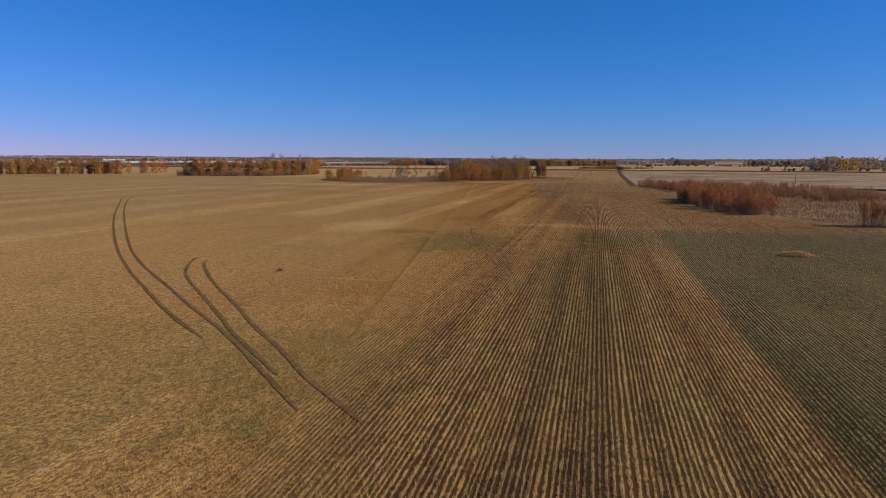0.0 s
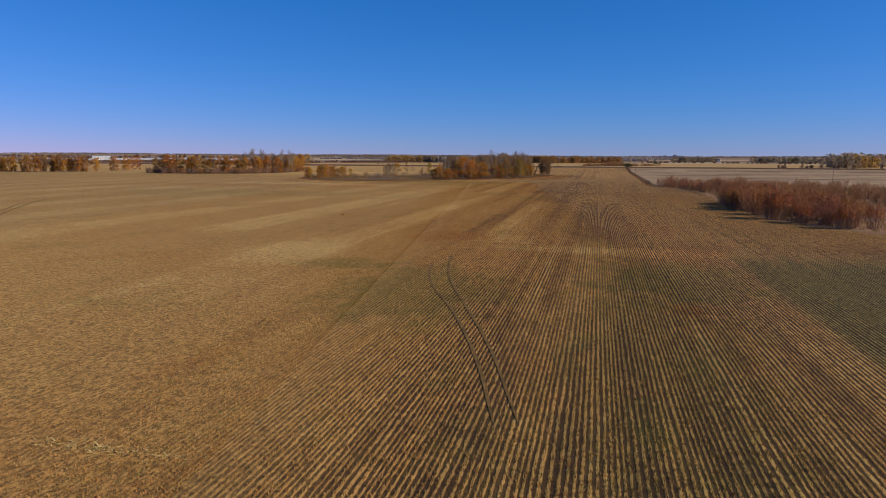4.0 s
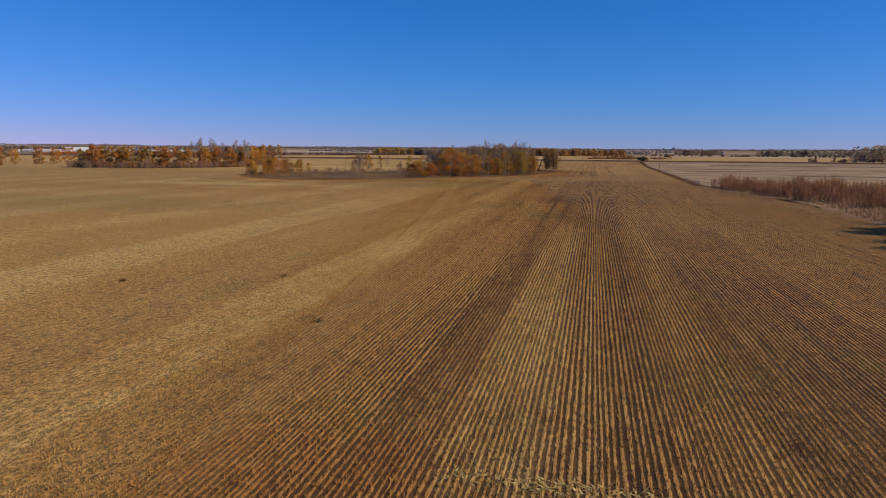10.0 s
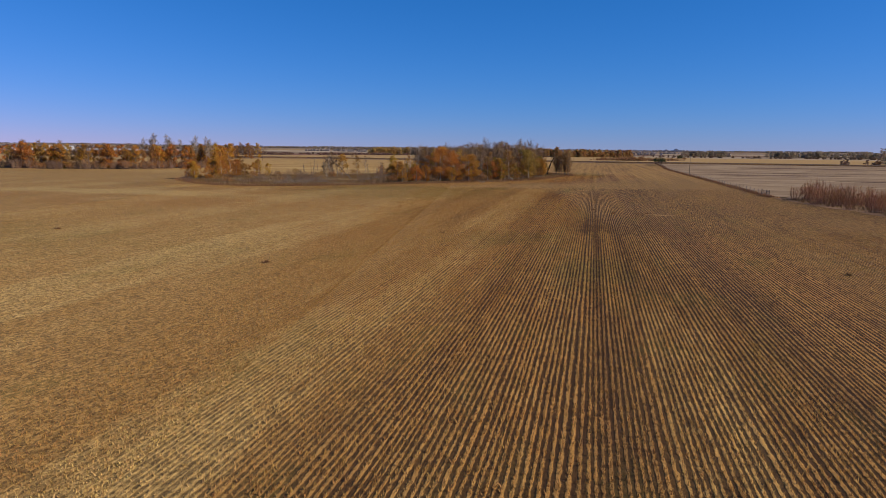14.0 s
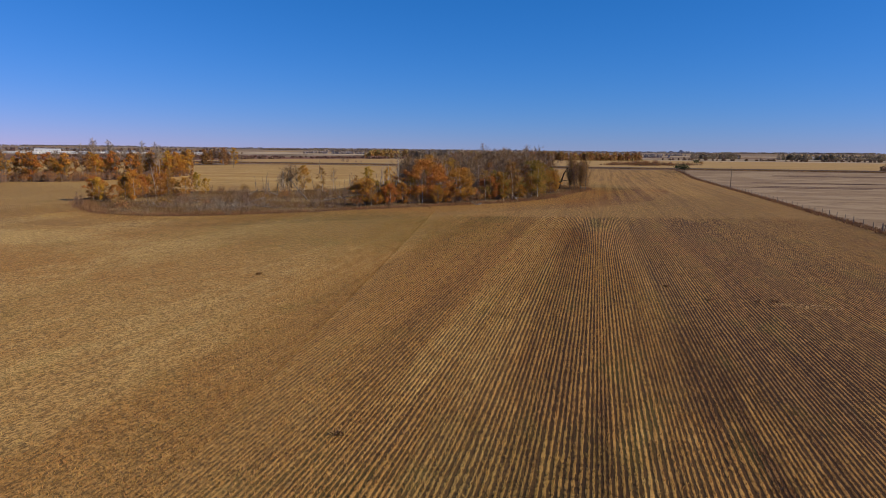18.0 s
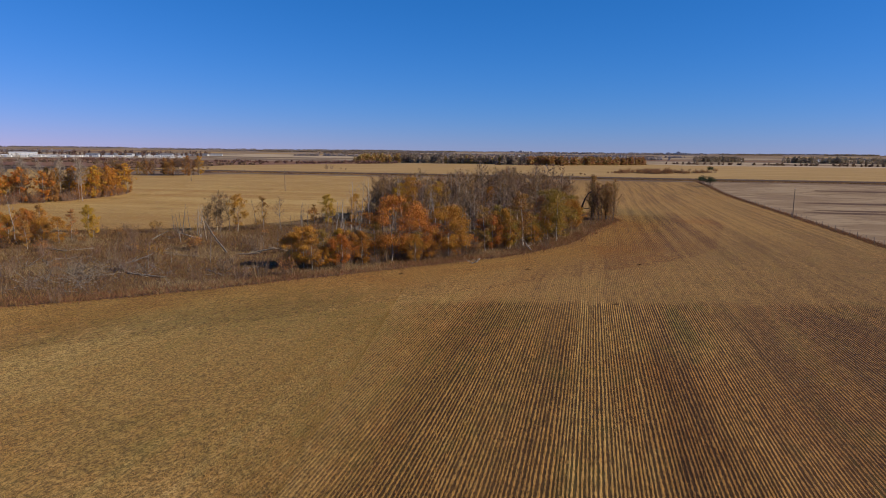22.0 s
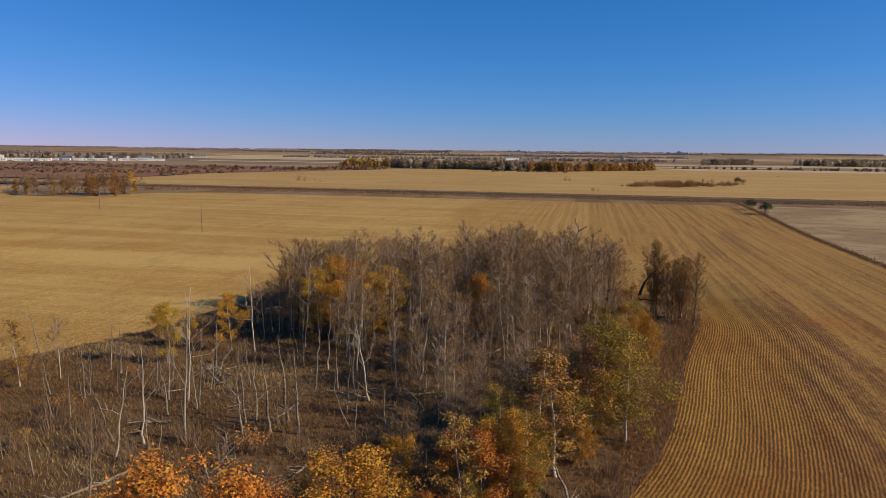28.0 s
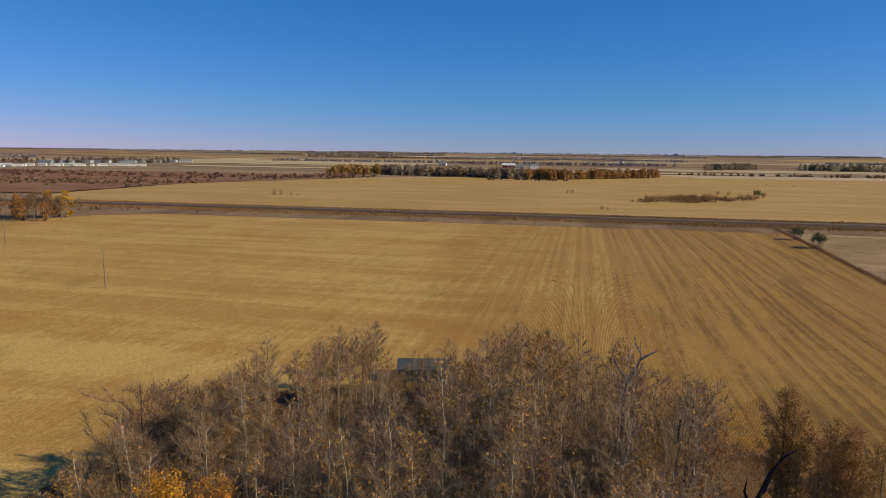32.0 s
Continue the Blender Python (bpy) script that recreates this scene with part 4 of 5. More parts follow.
for k in range(24):
    GOLD.put(rng.choice([0, 0, 1, 4, 4]), rng.uniform(-136, -123), rng.uniform(313, 342), rng.uniform(0.45, 0.72), rng.uniform(0, 360))
for k, x, y, s in [(0, -86.5, 396.5, 1.0), (1, -87.5, 402, 1.05), (0, -84.5, 391.5, 0.85), (0, -83.5, 400, 0.95), (1, -84, 404.5, 0.95), (1, -84, 388, 0.85), (0, -84.5, 408, 0.85), (1, -81, 392, 0.8), (1, -108, 357.5, 0.85), (1, -110, 356, 0.6), (1, -58, 352, 0.55), (1, -53, 350, 0.6), (1, -46, 368, 0.8), (0, -50, 362, 0.7), (1, -55, 360, 0.7)]:
    BROAD.put(k, x, y, s, rng.uniform(0, 360))
for k in range(60):
    p = front[rng.randrange(len(front))]
    BUSH.put(rng.choice([1, 1, 2, 0]), p.x - rng.uniform(0, 5), p.y + rng.uniform(0, 5), rng.uniform(0.6, 1.0), rng.uniform(0, 360))
DENSE = [(-85, 390), (-87, 408), (-81, 424), (-62, 430), (-44, 421), (-39, 410), (-44, 388), (-50, 364), (-55, 354), (-60, 362), (-74, 378), (-86, 380)]
spots = []
while len(spots) < 255:
    x, y = rng.uniform(-97, -33), rng.uniform(350, 431)
    if inside(x, y, DENSE) and all((x - a) ** 2 + (y - b) ** 2 > 2.6 for a, b in spots):
        if any((x - a - 0.5) ** 2 + ((y - c + 4) / 1.8) ** 2 < 9 for a, c in ((-76.3, 384), (-69, 384.5), (-58.6, 388))):
            continue
        # thinner towards the open south side
        if y > 372 + rng.uniform(-8, 12) or rng.random() < 0.35:
            spots.append((x, y))
for x, y in spots:
    k = rng.choice([0, 1, 2, 3, 4, 5, 5, 2])
    dome = math.exp(-((x + 58) / 26) ** 2 - ((y - 398) / 26) ** 2)
    if abs(x + 70) < 5.5 and y > 404:  # low growth in front of the shed
        BARE.put(k, x, y, rng.uniform(0.38, 0.58), rng.uniform(0, 360))
        continue
    BARE.put(k, x, y, rng.uniform(0.5, 0.82) + 0.42 * dome * rng.uniform(0.6, 1.15), rng.uniform(0, 360), rng.gauss(0, 2))
for k in range(14):  # stems beside the shed
    BARE.put(rng.choice([0, 2, 5]), rng.choice([rng.uniform(-82, -76), rng.uniform(-67.5, -60)]), rng.uniform(420, 431), rng.uniform(0.55, 0.8), rng.uniform(0, 360))
for k in range(15):  # the clump at the copse's end
    BROAD.put(2, -32.5 + rng.uniform(-3.6, 2.6), 406 + rng.uniform(-4.5, 4), rng.uniform(0.72, 1.05), rng.uniform(0, 360), rng.gauss(0, 3))
for x, y, s in [(-108.5, 356.6, 0.72), (-106.5, 358, 0.66), (-98, 363, 0.6), (-86, 394, 0.85), (-85.5, 400, 0.9), (-83, 386, 0.9)]:
    BARE.put(2, x, y, s, rng.uniform(0, 360))
for k, x, y, s in [(5, -81.8, 360.8, 1.05), (2, -79.7, 351.7, 1.05), (2, -104.6, 344.7, 0.9), (2, -105.6, 346, 0.85), (2, -103.4, 345, 0.8), (1, -105.4, 340.1, 0.8), (1, -95, 366.7, 0.85), (1, -89.4, 354.7, 0.65), (2, -80.4, 349.1, 0.95), (0, -81.5, 357.3, 1.0), (5, -76.9, 353.1, 1.12),
                   (0, -81.3, 363.9, 0.85), (4, -73.9, 357.3, 0.95), (0, -72.1, 355.9, 1.15), (4, -71, 356.2, 1.05), (4, -70.3, 358.2, 1.15), (1, -68.4, 356.3, 1.1), (0, -71.3, 366.4, 1.2), (2, -72.3, 372.3, 1.0), (3, -69.1, 367, 1.3), (0, -67, 365.9, 1.1), (2, -65.1, 364.9, 1.1),
                   (0, -61.4, 358.6, 0.85), (1, -93.3, 366.1, 0.8), (2, -130.3, 330.9, 1.1), (5, -78, 379, 1.0), (5, -71, 380, 1.0), (5, -66, 376, 1.05), (2, -62, 372, 1.2), (5, -83, 376, 1.0), (5, -48, 411, 1.25), (5, -62, 414, 1.1), (2, -58, 366, 1.1)]:
    SNAG.put(k, x, y, s, rng.uniform(0, 360), rng.gauss(0, 3))
for _ in range(26):
    x, y = rng.uniform(-92, -57), rng.uniform(350, 374)
    if y > 0.75 * x + 404:
        SNAG.put(rng.choice([0, 4, 4, 1, 3]), x, y, rng.uniform(0.65, 1.1), rng.uniform(0, 360), rng.gauss(0, 5))
for _ in range(64):
    x, y = rng.uniform(-120, -55), rng.uniform(305, 372)
    if inside(x, y, RING) and y > 0.75 * x + 392 - 8:
        SNAG.put(rng.choice([0, 0, 3, 1, 4]), x, y, rng.uniform(0.35, 0.9), rng.uniform(0, 360), rng.gauss(0, 7))
for _ in range(300):
    x, y = rng.uniform(-138, -32), rng.uniform(292, 428)
    if inside(x, y, RING):
        BUSH.put(rng.choice([0, 0, 1, 1, 2]), x, y, rng.uniform(0.5, 1.0), rng.uniform(0, 360))
for _ in range(95):
    x, y = rng.uniform(-95, -34), rng.uniform(372, 428)
    if inside(x, y, DENSE):
        BUSH.put(rng.choice([1, 1, 1, 2, 2, 0]), x, y, rng.uniform(0.7, 1.25), rng.uniform(0, 360))
for x, y, s in [(-62, 399, 1.0), (-58, 402, 1.2), (-60, 396, 0.9), (-52, 397, 0.9), (-66, 404, 1.0)]:
    GOLD.put(3, x, y, s * 0.6, rng.uniform(0, 360))
for x, y, s in [(-98.9, 297.3, 1.1), (-97.5, 300, 0.8)]:
    BUSH.put(0, x, y, s, 40, 0, "dark bare bush at the edge of the marsh grass")


def black_tree():
    rng = random.Random(66)
    t = thing("burnt_tree", "blackened dead tree with a bent forked limb", "dead tree", "", -38.6, 404.5)
    w = Shape()
    w.tube([Vector(p) for p in ((0, 0, -0.1), (0.2, 0, 1.6), (0.9, 0, 3.4), (1.5, 0.1, 5.2), (2.3, 0.1, 6.6), (3.3, 0.2, 7.2))], [0.34, 0.3, 0.24, 0.17, 0.1, 0.04], 7)
    part("trunk", w, BLACK_BARK, t, soft=True)
    for a, b, c in (((0.6, 0, 2.6), (1.8, 0.2, 2.9), (3.0, 0.1, 2.7)), ((0.3, 0, 2.0), (-0.3, 0.1, 3.4), (-0.2, 0, 4.6))):
        l = Shape()
        l.tube([Vector(a), Vector(b), Vector(c)], [0.15, 0.1, 0.04], 5)
        part("limb", l, BLACK_BARK, t, soft=True)
    for dx, dy, h, r in ((-4.6, 1.5, 9.8, 0.2), (-5.6, 0.6, 8.6, 0.2), (-3.6, 0.5, 6.0, 0.24)):
        s = thing("burnt_tree", "upright blackened dead trunk in the copse", "dead tree", "burnt trees", -38.6 + dx, 404.5 + dy)
        w = Shape()
        w.tube(wander(rng, Vector((0, 0, -0.1)), Vector((0.3, 0.1, h)), 6, 0.1), [r * (1.2 - 0.12 * i) for i in range(7)], 6)
        part("trunk", w, BLACK_BARK, s, soft=True)
        w = Shape()
        for k in range(4):
            p, a = Vector((0.2, 0, h * rng.uniform(0.6, 0.95))), rng.uniform(0, 6.28)
            w.tube([p, p + Vector((math.cos(a) * 0.7, math.sin(a) * 0.7, 0.7)), p + Vector((math.cos(a) * 1.1, math.sin(a) * 1.1, 1.7))], [0.06, 0.04, 0.01], 4)
        rest(part("crown_wood", w, DEADWOOD, s))
    # the tall forked one with a bleached top
    s = thing("forked_dead_tree", "tall dead tree, dark below with bleached forked top", "dead tree", "", -48, 411)
    w = Shape()
    w.tube([Vector(p) for p in ((0, 0, -0.1), (0.1, 0, 3), (0, 0.1, 6.5), (0.2, 0, 9.2))], [0.27, 0.24, 0.2, 0.15], 7)
    part("trunk", w, GREY_BARK, s, soft=True)
    w = Shape()
    for pts in (((0.2, 0, 9.1), (0.9, 0, 10.6), (1.3, 0, 11.6), (1.2, 0, 13.2)), ((1.2, 0, 11.5), (1.9, 0, 12.0), (2.6, 0.1, 12.4)), ((0.3, 0, 9.6), (-0.6, 0, 10.6), (-1.0, 0.1, 11.4)), ((1.25, 0, 12.2), (0.8, 0, 13.0), (0.7, 0, 13.6))):
        w.tube([Vector(p) for p in pts], [0.12, 0.1, 0.07, 0.02][: len(pts)], 5)
    rest(part("crown_wood", w, DEADWOOD, s, "bleached bare wood"))


black_tree()


def log(x, y, length, turn, up, mat, label):
    t = thing("fallen_log", label, "log", "fallen trunks", x, y, None, turn)
    r2 = random.Random(int(x * 7 + y))
    w = Shape()
    pts = wander(r2, Vector((0, 0, 0.12)), Vector((length, 0, up + 0.12)), 5, 0.08)
    w.tube(pts, [0.16 - 0.02 * i for i in range(6)], 6)
    part("trunk", w, mat, t, soft=True)
    w = Shape()
    for k in range(7):
        p, a = stem_at(pts, r2.uniform(0.3, 1)), r2.uniform(-1.2, 1.2)
        w.tube([p, p + Vector((0.8, a, r2.uniform(0.1, 0.8)))], [0.05, 0.012], 4)
    rest(part("crown_wood", w, mat, t))


for k in range(60):
    x, y = rng.uniform(-120, -45), rng.uniform(300, 385)
    if inside(x, y, RING):
        log(x, y, rng.uniform(2.5, 6), rng.uniform(0, 360), rng.choice([0, 0.1, 0.3, 1.2]), DEADWOOD if k % 3 else GREY_BARK, "bleached fallen dead trunk in the grass")
log(-91.0, 331, 7.0, 150, 4.6, DEADWOOD, "long dead trunk leaning out of the grass")
log(-88.0, 332.5, 8.0, 20, 1.4, DEADWOOD, "long white fallen trunk in the grass")


def tangle(seed, label):
    """Fallen bleached limbs lying across one another."""
    r2 = random.Random(seed)
    t = thing("branch_tangle", label, "dead branches", "tangles of fallen branches")
    for k in range(7):
        w, a = Shape(), r2.uniform(0, 2 * math.pi)
        p = Vector((r2.gauss(0, 1.1), r2.gauss(0, 1.1), 0.05))
        d = Vector((math.cos(a), math.sin(a), r2.choice([0.1, 0.25, 0.5, 0.9])))
        pts = wander(r2, p, p + d * r2.uniform(1.8, 3.6), 4, 0.12)
        w.tube(pts, [0.085, 0.07, 0.055, 0.035, 0.012], 5)
        for _ in range(4):
            q, e = stem_at(pts, r2.uniform(0.3, 0.95)), Vector((r2.gauss(0, 0.5), r2.gauss(0, 0.5), r2.uniform(0.1, 0.8)))
            w.tube([q, q + e * 0.6 + Vector((0, 0, 0.05)), q + e * 1.2], [0.03, 0.02, 0.006], 3, False)
        part("fallen_limb", w, DEADWOOD if k % 3 else GREY_BARK, t, soft=True)
    return t


TANGLE = Kinds(tangle(701, "tangle of bleached fallen branches in the marsh grass"), tangle(702, "heap of grey fallen limbs in the marsh grass"), tangle(703, "scattered bleached dead limbs in the grass"))
for _ in range(52):
    x, y = rng.gauss(-100, 8), rng.gauss(309, 6)
    if inside(x, y, RING) and y > 300:
        TANGLE.put(rng.randrange(3), x, y, rng.uniform(0.4, 0.75), rng.uniform(0, 360))
for _ in range(8):
    x, y = rng.uniform(-85, -55), rng.uniform(345, 375)
    if inside(x, y, RING):
        TANGLE.put(rng.randrange(3), x, y, rng.uniform(0.7, 1.2), rng.uniform(0, 360))


def shed():
    t = thing("shed", "small weathered metal shed among the trees", "shed", "", -72.0, 432.5, None, 12)
    w = Shape()
    w.box((-3, -2, 0), (3, 2, 1.9))
    part("wall", w, SHEDMETAL, t)
    w = Shape()
    w.face((-3.2, -2.3, 1.88), (3.2, -2.3, 1.88), (3.2, 0, 2.7), (-3.2, 0, 2.7))
    w.face((3.2, 2.3, 1.88), (-3.2, 2.3, 1.88), (-3.2, 0, 2.7), (3.2, 0, 2.7))
    w.face((-3.2, -2.3, 1.88), (-3.2, 0, 2.7), (-3.2, 2.3, 1.88))
    w.face((3.2, -2.3, 1.88), (3.2, 2.3, 1.88), (3.2, 0, 2.7))
    part("roof", w, SHEDMETAL, t)


shed()

# ---- willows by the field's edge ----
CLUMP_A = [(23.5, 199), (21.5, 158), (30, 137), (34.5, 137), (39, 168), (35, 200)]
CLUMP_B = [(15, 288), (22, 262), (30, 229), (50, 211), (61, 192), (82, 200), (72, 250), (46, 287), (26, 297)]
for ring, count, single, kinds, lo, hi in ((CLUMP_A, 130, 130, (1, 3, 3, 0, 3, 1), 0.6, 1.05), (CLUMP_B, 300, 110, (0, 0, 1, 2), 0.65, 1.05)):
    spots = []
    while len(spots) < count:
        x, y = rng.uniform(10, 85), rng.uniform(130, 300)
        if inside(x, y, ring):
            spots.append((rng.choice(kinds), x, y, rng.uniform(lo, hi), rng.uniform(0, 360)))
    spots.sort(key=lambda q: q[1])
    for k, x, y, s, a in spots[:single]:
        WILLOW.put(k, x, y, s, a)
    if spots[single:]:
        joined("willow_thicket", WILLOW, spots[single:], "dense thicket of leafless reddish willows", "shrub")
for x, y, s in [(44, 117, 1.0), (46, 118.5, 0.9), (48, 116, 1.05), (50.5, 119, 0.9), (53, 117, 1.0), (57, 121, 0.9)]:
    WILLOW.put(3, x, y, s, rng.uniform(0, 360))

# ---- groves off the field ----
for line, count, wide, kinds in (([(-262, 372), (-235, 366), (-208, 380), (-197, 410), (-199, 436)], 110, 10, (0, 0, 1, 1, 2, 3)),
                                 ([(-420, 300), (-372, 345), (-318, 378)], 190, 16, (3, 3, 3, 1, 0, 1, 0, 2)), ([(-312, 400), (-316, 430)], 8, 6, (0, 1)), ([(-272, 572), (-256, 577)], 9, 5, (2, 3, 3)), ([(-282, 566), (-270, 572)], 7, 5, (3, 1))):
    for k in range(count):
        f = rng.random() * (len(line) - 1)
        (a, b), (c, d) = line[int(f)], line[int(f) + 1]
        f -= int(f)
        GROVE.put(rng.choice(kinds), a + (c - a) * f + rng.uniform(-0.5, 0.5) * wide, b + (d - b) * f + rng.uniform(0, wide), rng.uniform(0.75, 1.08), rng.uniform(0, 360))
brush = []
for _ in range(190):
    f = rng.random() * 4
    line = [(-262, 372), (-235, 366), (-208, 380), (-197, 410), (-199, 436)]
    (a, b), (c, d) = line[int(f)], line[min(4, int(f) + 1)]
    f -= int(f)
    brush.append((rng.choice([1, 1, 2]), a + (c - a) * f + rng.uniform(-6, 6), b + (d - b) * f + rng.uniform(-4, 6), rng.uniform(0.8, 1.3), rng.uniform(0, 360)))
joined("brush", BUSH, brush, "brown brush at the foot of the orange grove", "shrub")
for _ in range(42):
    GROVE.put(rng.choice([3, 3, 3, 1]), rng.uniform(-318, -250), rng.uniform(556, 582), rng.uniform(0.65, 0.95), rng.uniform(0, 360), 0, "low brown bushy trees at the end of a grove")
for x, y, s in [(-218, 394, 0.92), (-215, 397, 1.0), (-212, 393, 1.06), (-209, 398, 1.02), (-206, 396, 0.95), (-203, 399, 0.88), (-196, 400, 1.0), (-193, 404, 0.97), (-190, 402, 0.9)]:
    POPLAR.put(0, x, y + 12, s, rng.uniform(0, 360))
for x, y, s, k in [(18.9, 573.6, 1.5, 3), (17.5, 590.9, 1.3, 3)]:
    BUSH.put(k, x + 0.8, y, s, rng.uniform(0, 360), 0, "dark green round tree on the fence line")
for x, y, s, k in [(-242.8, 735, 1.3, 1), (-239, 736, 1.2, 1), (-63, 824, 1.0, 1), (-60, 825, 0.9, 1), (-43, 691.6, 0.75, 2), (-40, 692, 0.7, 0), (59, 815.7, 1.6, 3), (63, 817, 1.4, 2), (40, 844, 1.4, 0), (46, 838, 1.3, 0), (132, 996, 0.6, 0), (112, 1008, 0.6, 0), (-225, 731, 0.7, 0), (-230, 733, 0.8, 0)]:
    BUSH.put(k, x, y, s, rng.uniform(0, 360))
spots = []
for cx, cy, rx, ry, count, tall in ((8, 770, 30, 20, 230, 1.0), (34, 790, 20, 12, 90, 0.75), (-18, 752, 9, 6, 16, 0.6), (52, 806, 8, 5, 14, 0.9)):
    for _ in range(count):
        a, o = rng.uniform(0, 6.28), math.sqrt(rng.random())
        x, y = cx + rx * o * math.cos(a), cy + ry * o * math.sin(a) + 0.3 * rx * o * math.cos(a)
        if noise.noise((x * 0.09, y * 0.09, 3)) > -0.22:
            spots.append((rng.choice([0, 0, 1, 2, 2]), x, y, tall * (1.15 - 0.5 * o * o) * rng.uniform(0.45, 1.15), rng.uniform(0, 360)))
joined("willow_thicket", WILLOW, spots, "island of red-brown willows in the far field", "shrub")


# ---- wheel tracks ----
TRACKS = [[(-113, 158), (-125.6, 151.4), (-112, 134), (-84.5, 98.4), (-58.6, 67.3), (-43.7, 50.9), (-34.5, 41.8), (-27.3, 34.7), (-21.9, 30.2)],
          [(-120, 170), (-131.7, 164.9), (-115, 140), (-91.7, 110), (-57.1, 67.8), (-45, 54.3), (-33.5, 43.3), (-27.4, 37.3), (-21.3, 31.7), (-15.4, 25.4), (-11.4, 21)],
          [(-41, 59), (-40.5, 56.6), (-36.5, 49.5), (-30.6, 42.8), (-24, 35.5), (-21, 31.8), (-17.6, 28.4), (-14.4, 25)],
          [(-39, 57.5), (-38.7, 55.9), (-31.6, 46.4), (-24.8, 38.9), (-20.3, 33.3), (-16.3, 29.2), (-13, 25.1), (-10.1, 22.3), (-8.4, 20.5)],
          [(-18.7, 99.1), (-16.8, 88.7), (-14.7, 81.7), (-12.1, 74.3), (-9.3, 66.2), (-6.7, 56.4)],
          [(-18.9, 92), (-18.4, 88.3), (-16.4, 81.3), (-13.3, 74.7), (-9.6, 64), (-7.6, 56.1)],
          [(8, 204.9), (10, 169.9), (12.7, 127), (12.8, 103.9)], [(9.8, 204), (11.9, 170.5), (15.1, 127.6), (14.8, 109)]]
TRACKS = [rounded(t, False, 3) for t in TRACKS]


def wheel_track(line, wide=0.32):
    """A band of flattened, darker straw."""
    line = [Vector(p) for p in line]
    v, f = [], []
    for i, p in enumerate(line):
        d = (line[min(i + 1, len(line) - 1)] - line[max(i - 1, 0)]).normalized()
        for s in (-1, 1):
            taper = min(1.0, 0.15 + i / 9, 0.15 + (len(line) - 1 - i) / 9)
            q = p + Vector((d.y, -d.x)) * s * wide / 2 * taper * (1 + 0.5 * noise.noise((p.x * 2.3, p.y * 2.3, s * 3)))
            v.append((q.x, q.y, rise(q.x, q.y) + 0.05))
        if i:
            k = 2 * i
            f.append((k - 2, k - 1, k + 1, k))
    me = bpy.data.meshes.new("wheel_track")
    me.from_pydata(v, [], f)
    me.materials.append(TRACK)
    tagged(new("wheel_track", me), "dark wheel track pressed through the stubble", "wheel track", "wheel tracks", "structure")


for k, line in enumerate(TRACKS):
    wheel_track(line, 0.3 if k < 4 else 0.2)


def off_tracks(x, y):
    """Which points stand clear of the wheel tracks."""
    clear = np.ones(len(x), bool)
    for line in TRACKS:
        for (a, b), (c, d) in zip(line, line[1:]):
            box = (x > min(a, c) - 0.4) & (x < max(a, c) + 0.4) & (y > min(b, d) - 0.4) & (y < max(b, d) + 0.4) & clear
            n = np.flatnonzero(box)
            if len(n):
                l = math.hypot(c - a, d - b) + 1e-9
                clear[n[np.abs((x[n] - a) * (d - b) - (y[n] - b) * (c - a)) / l < 0.2]] = False
    return clear


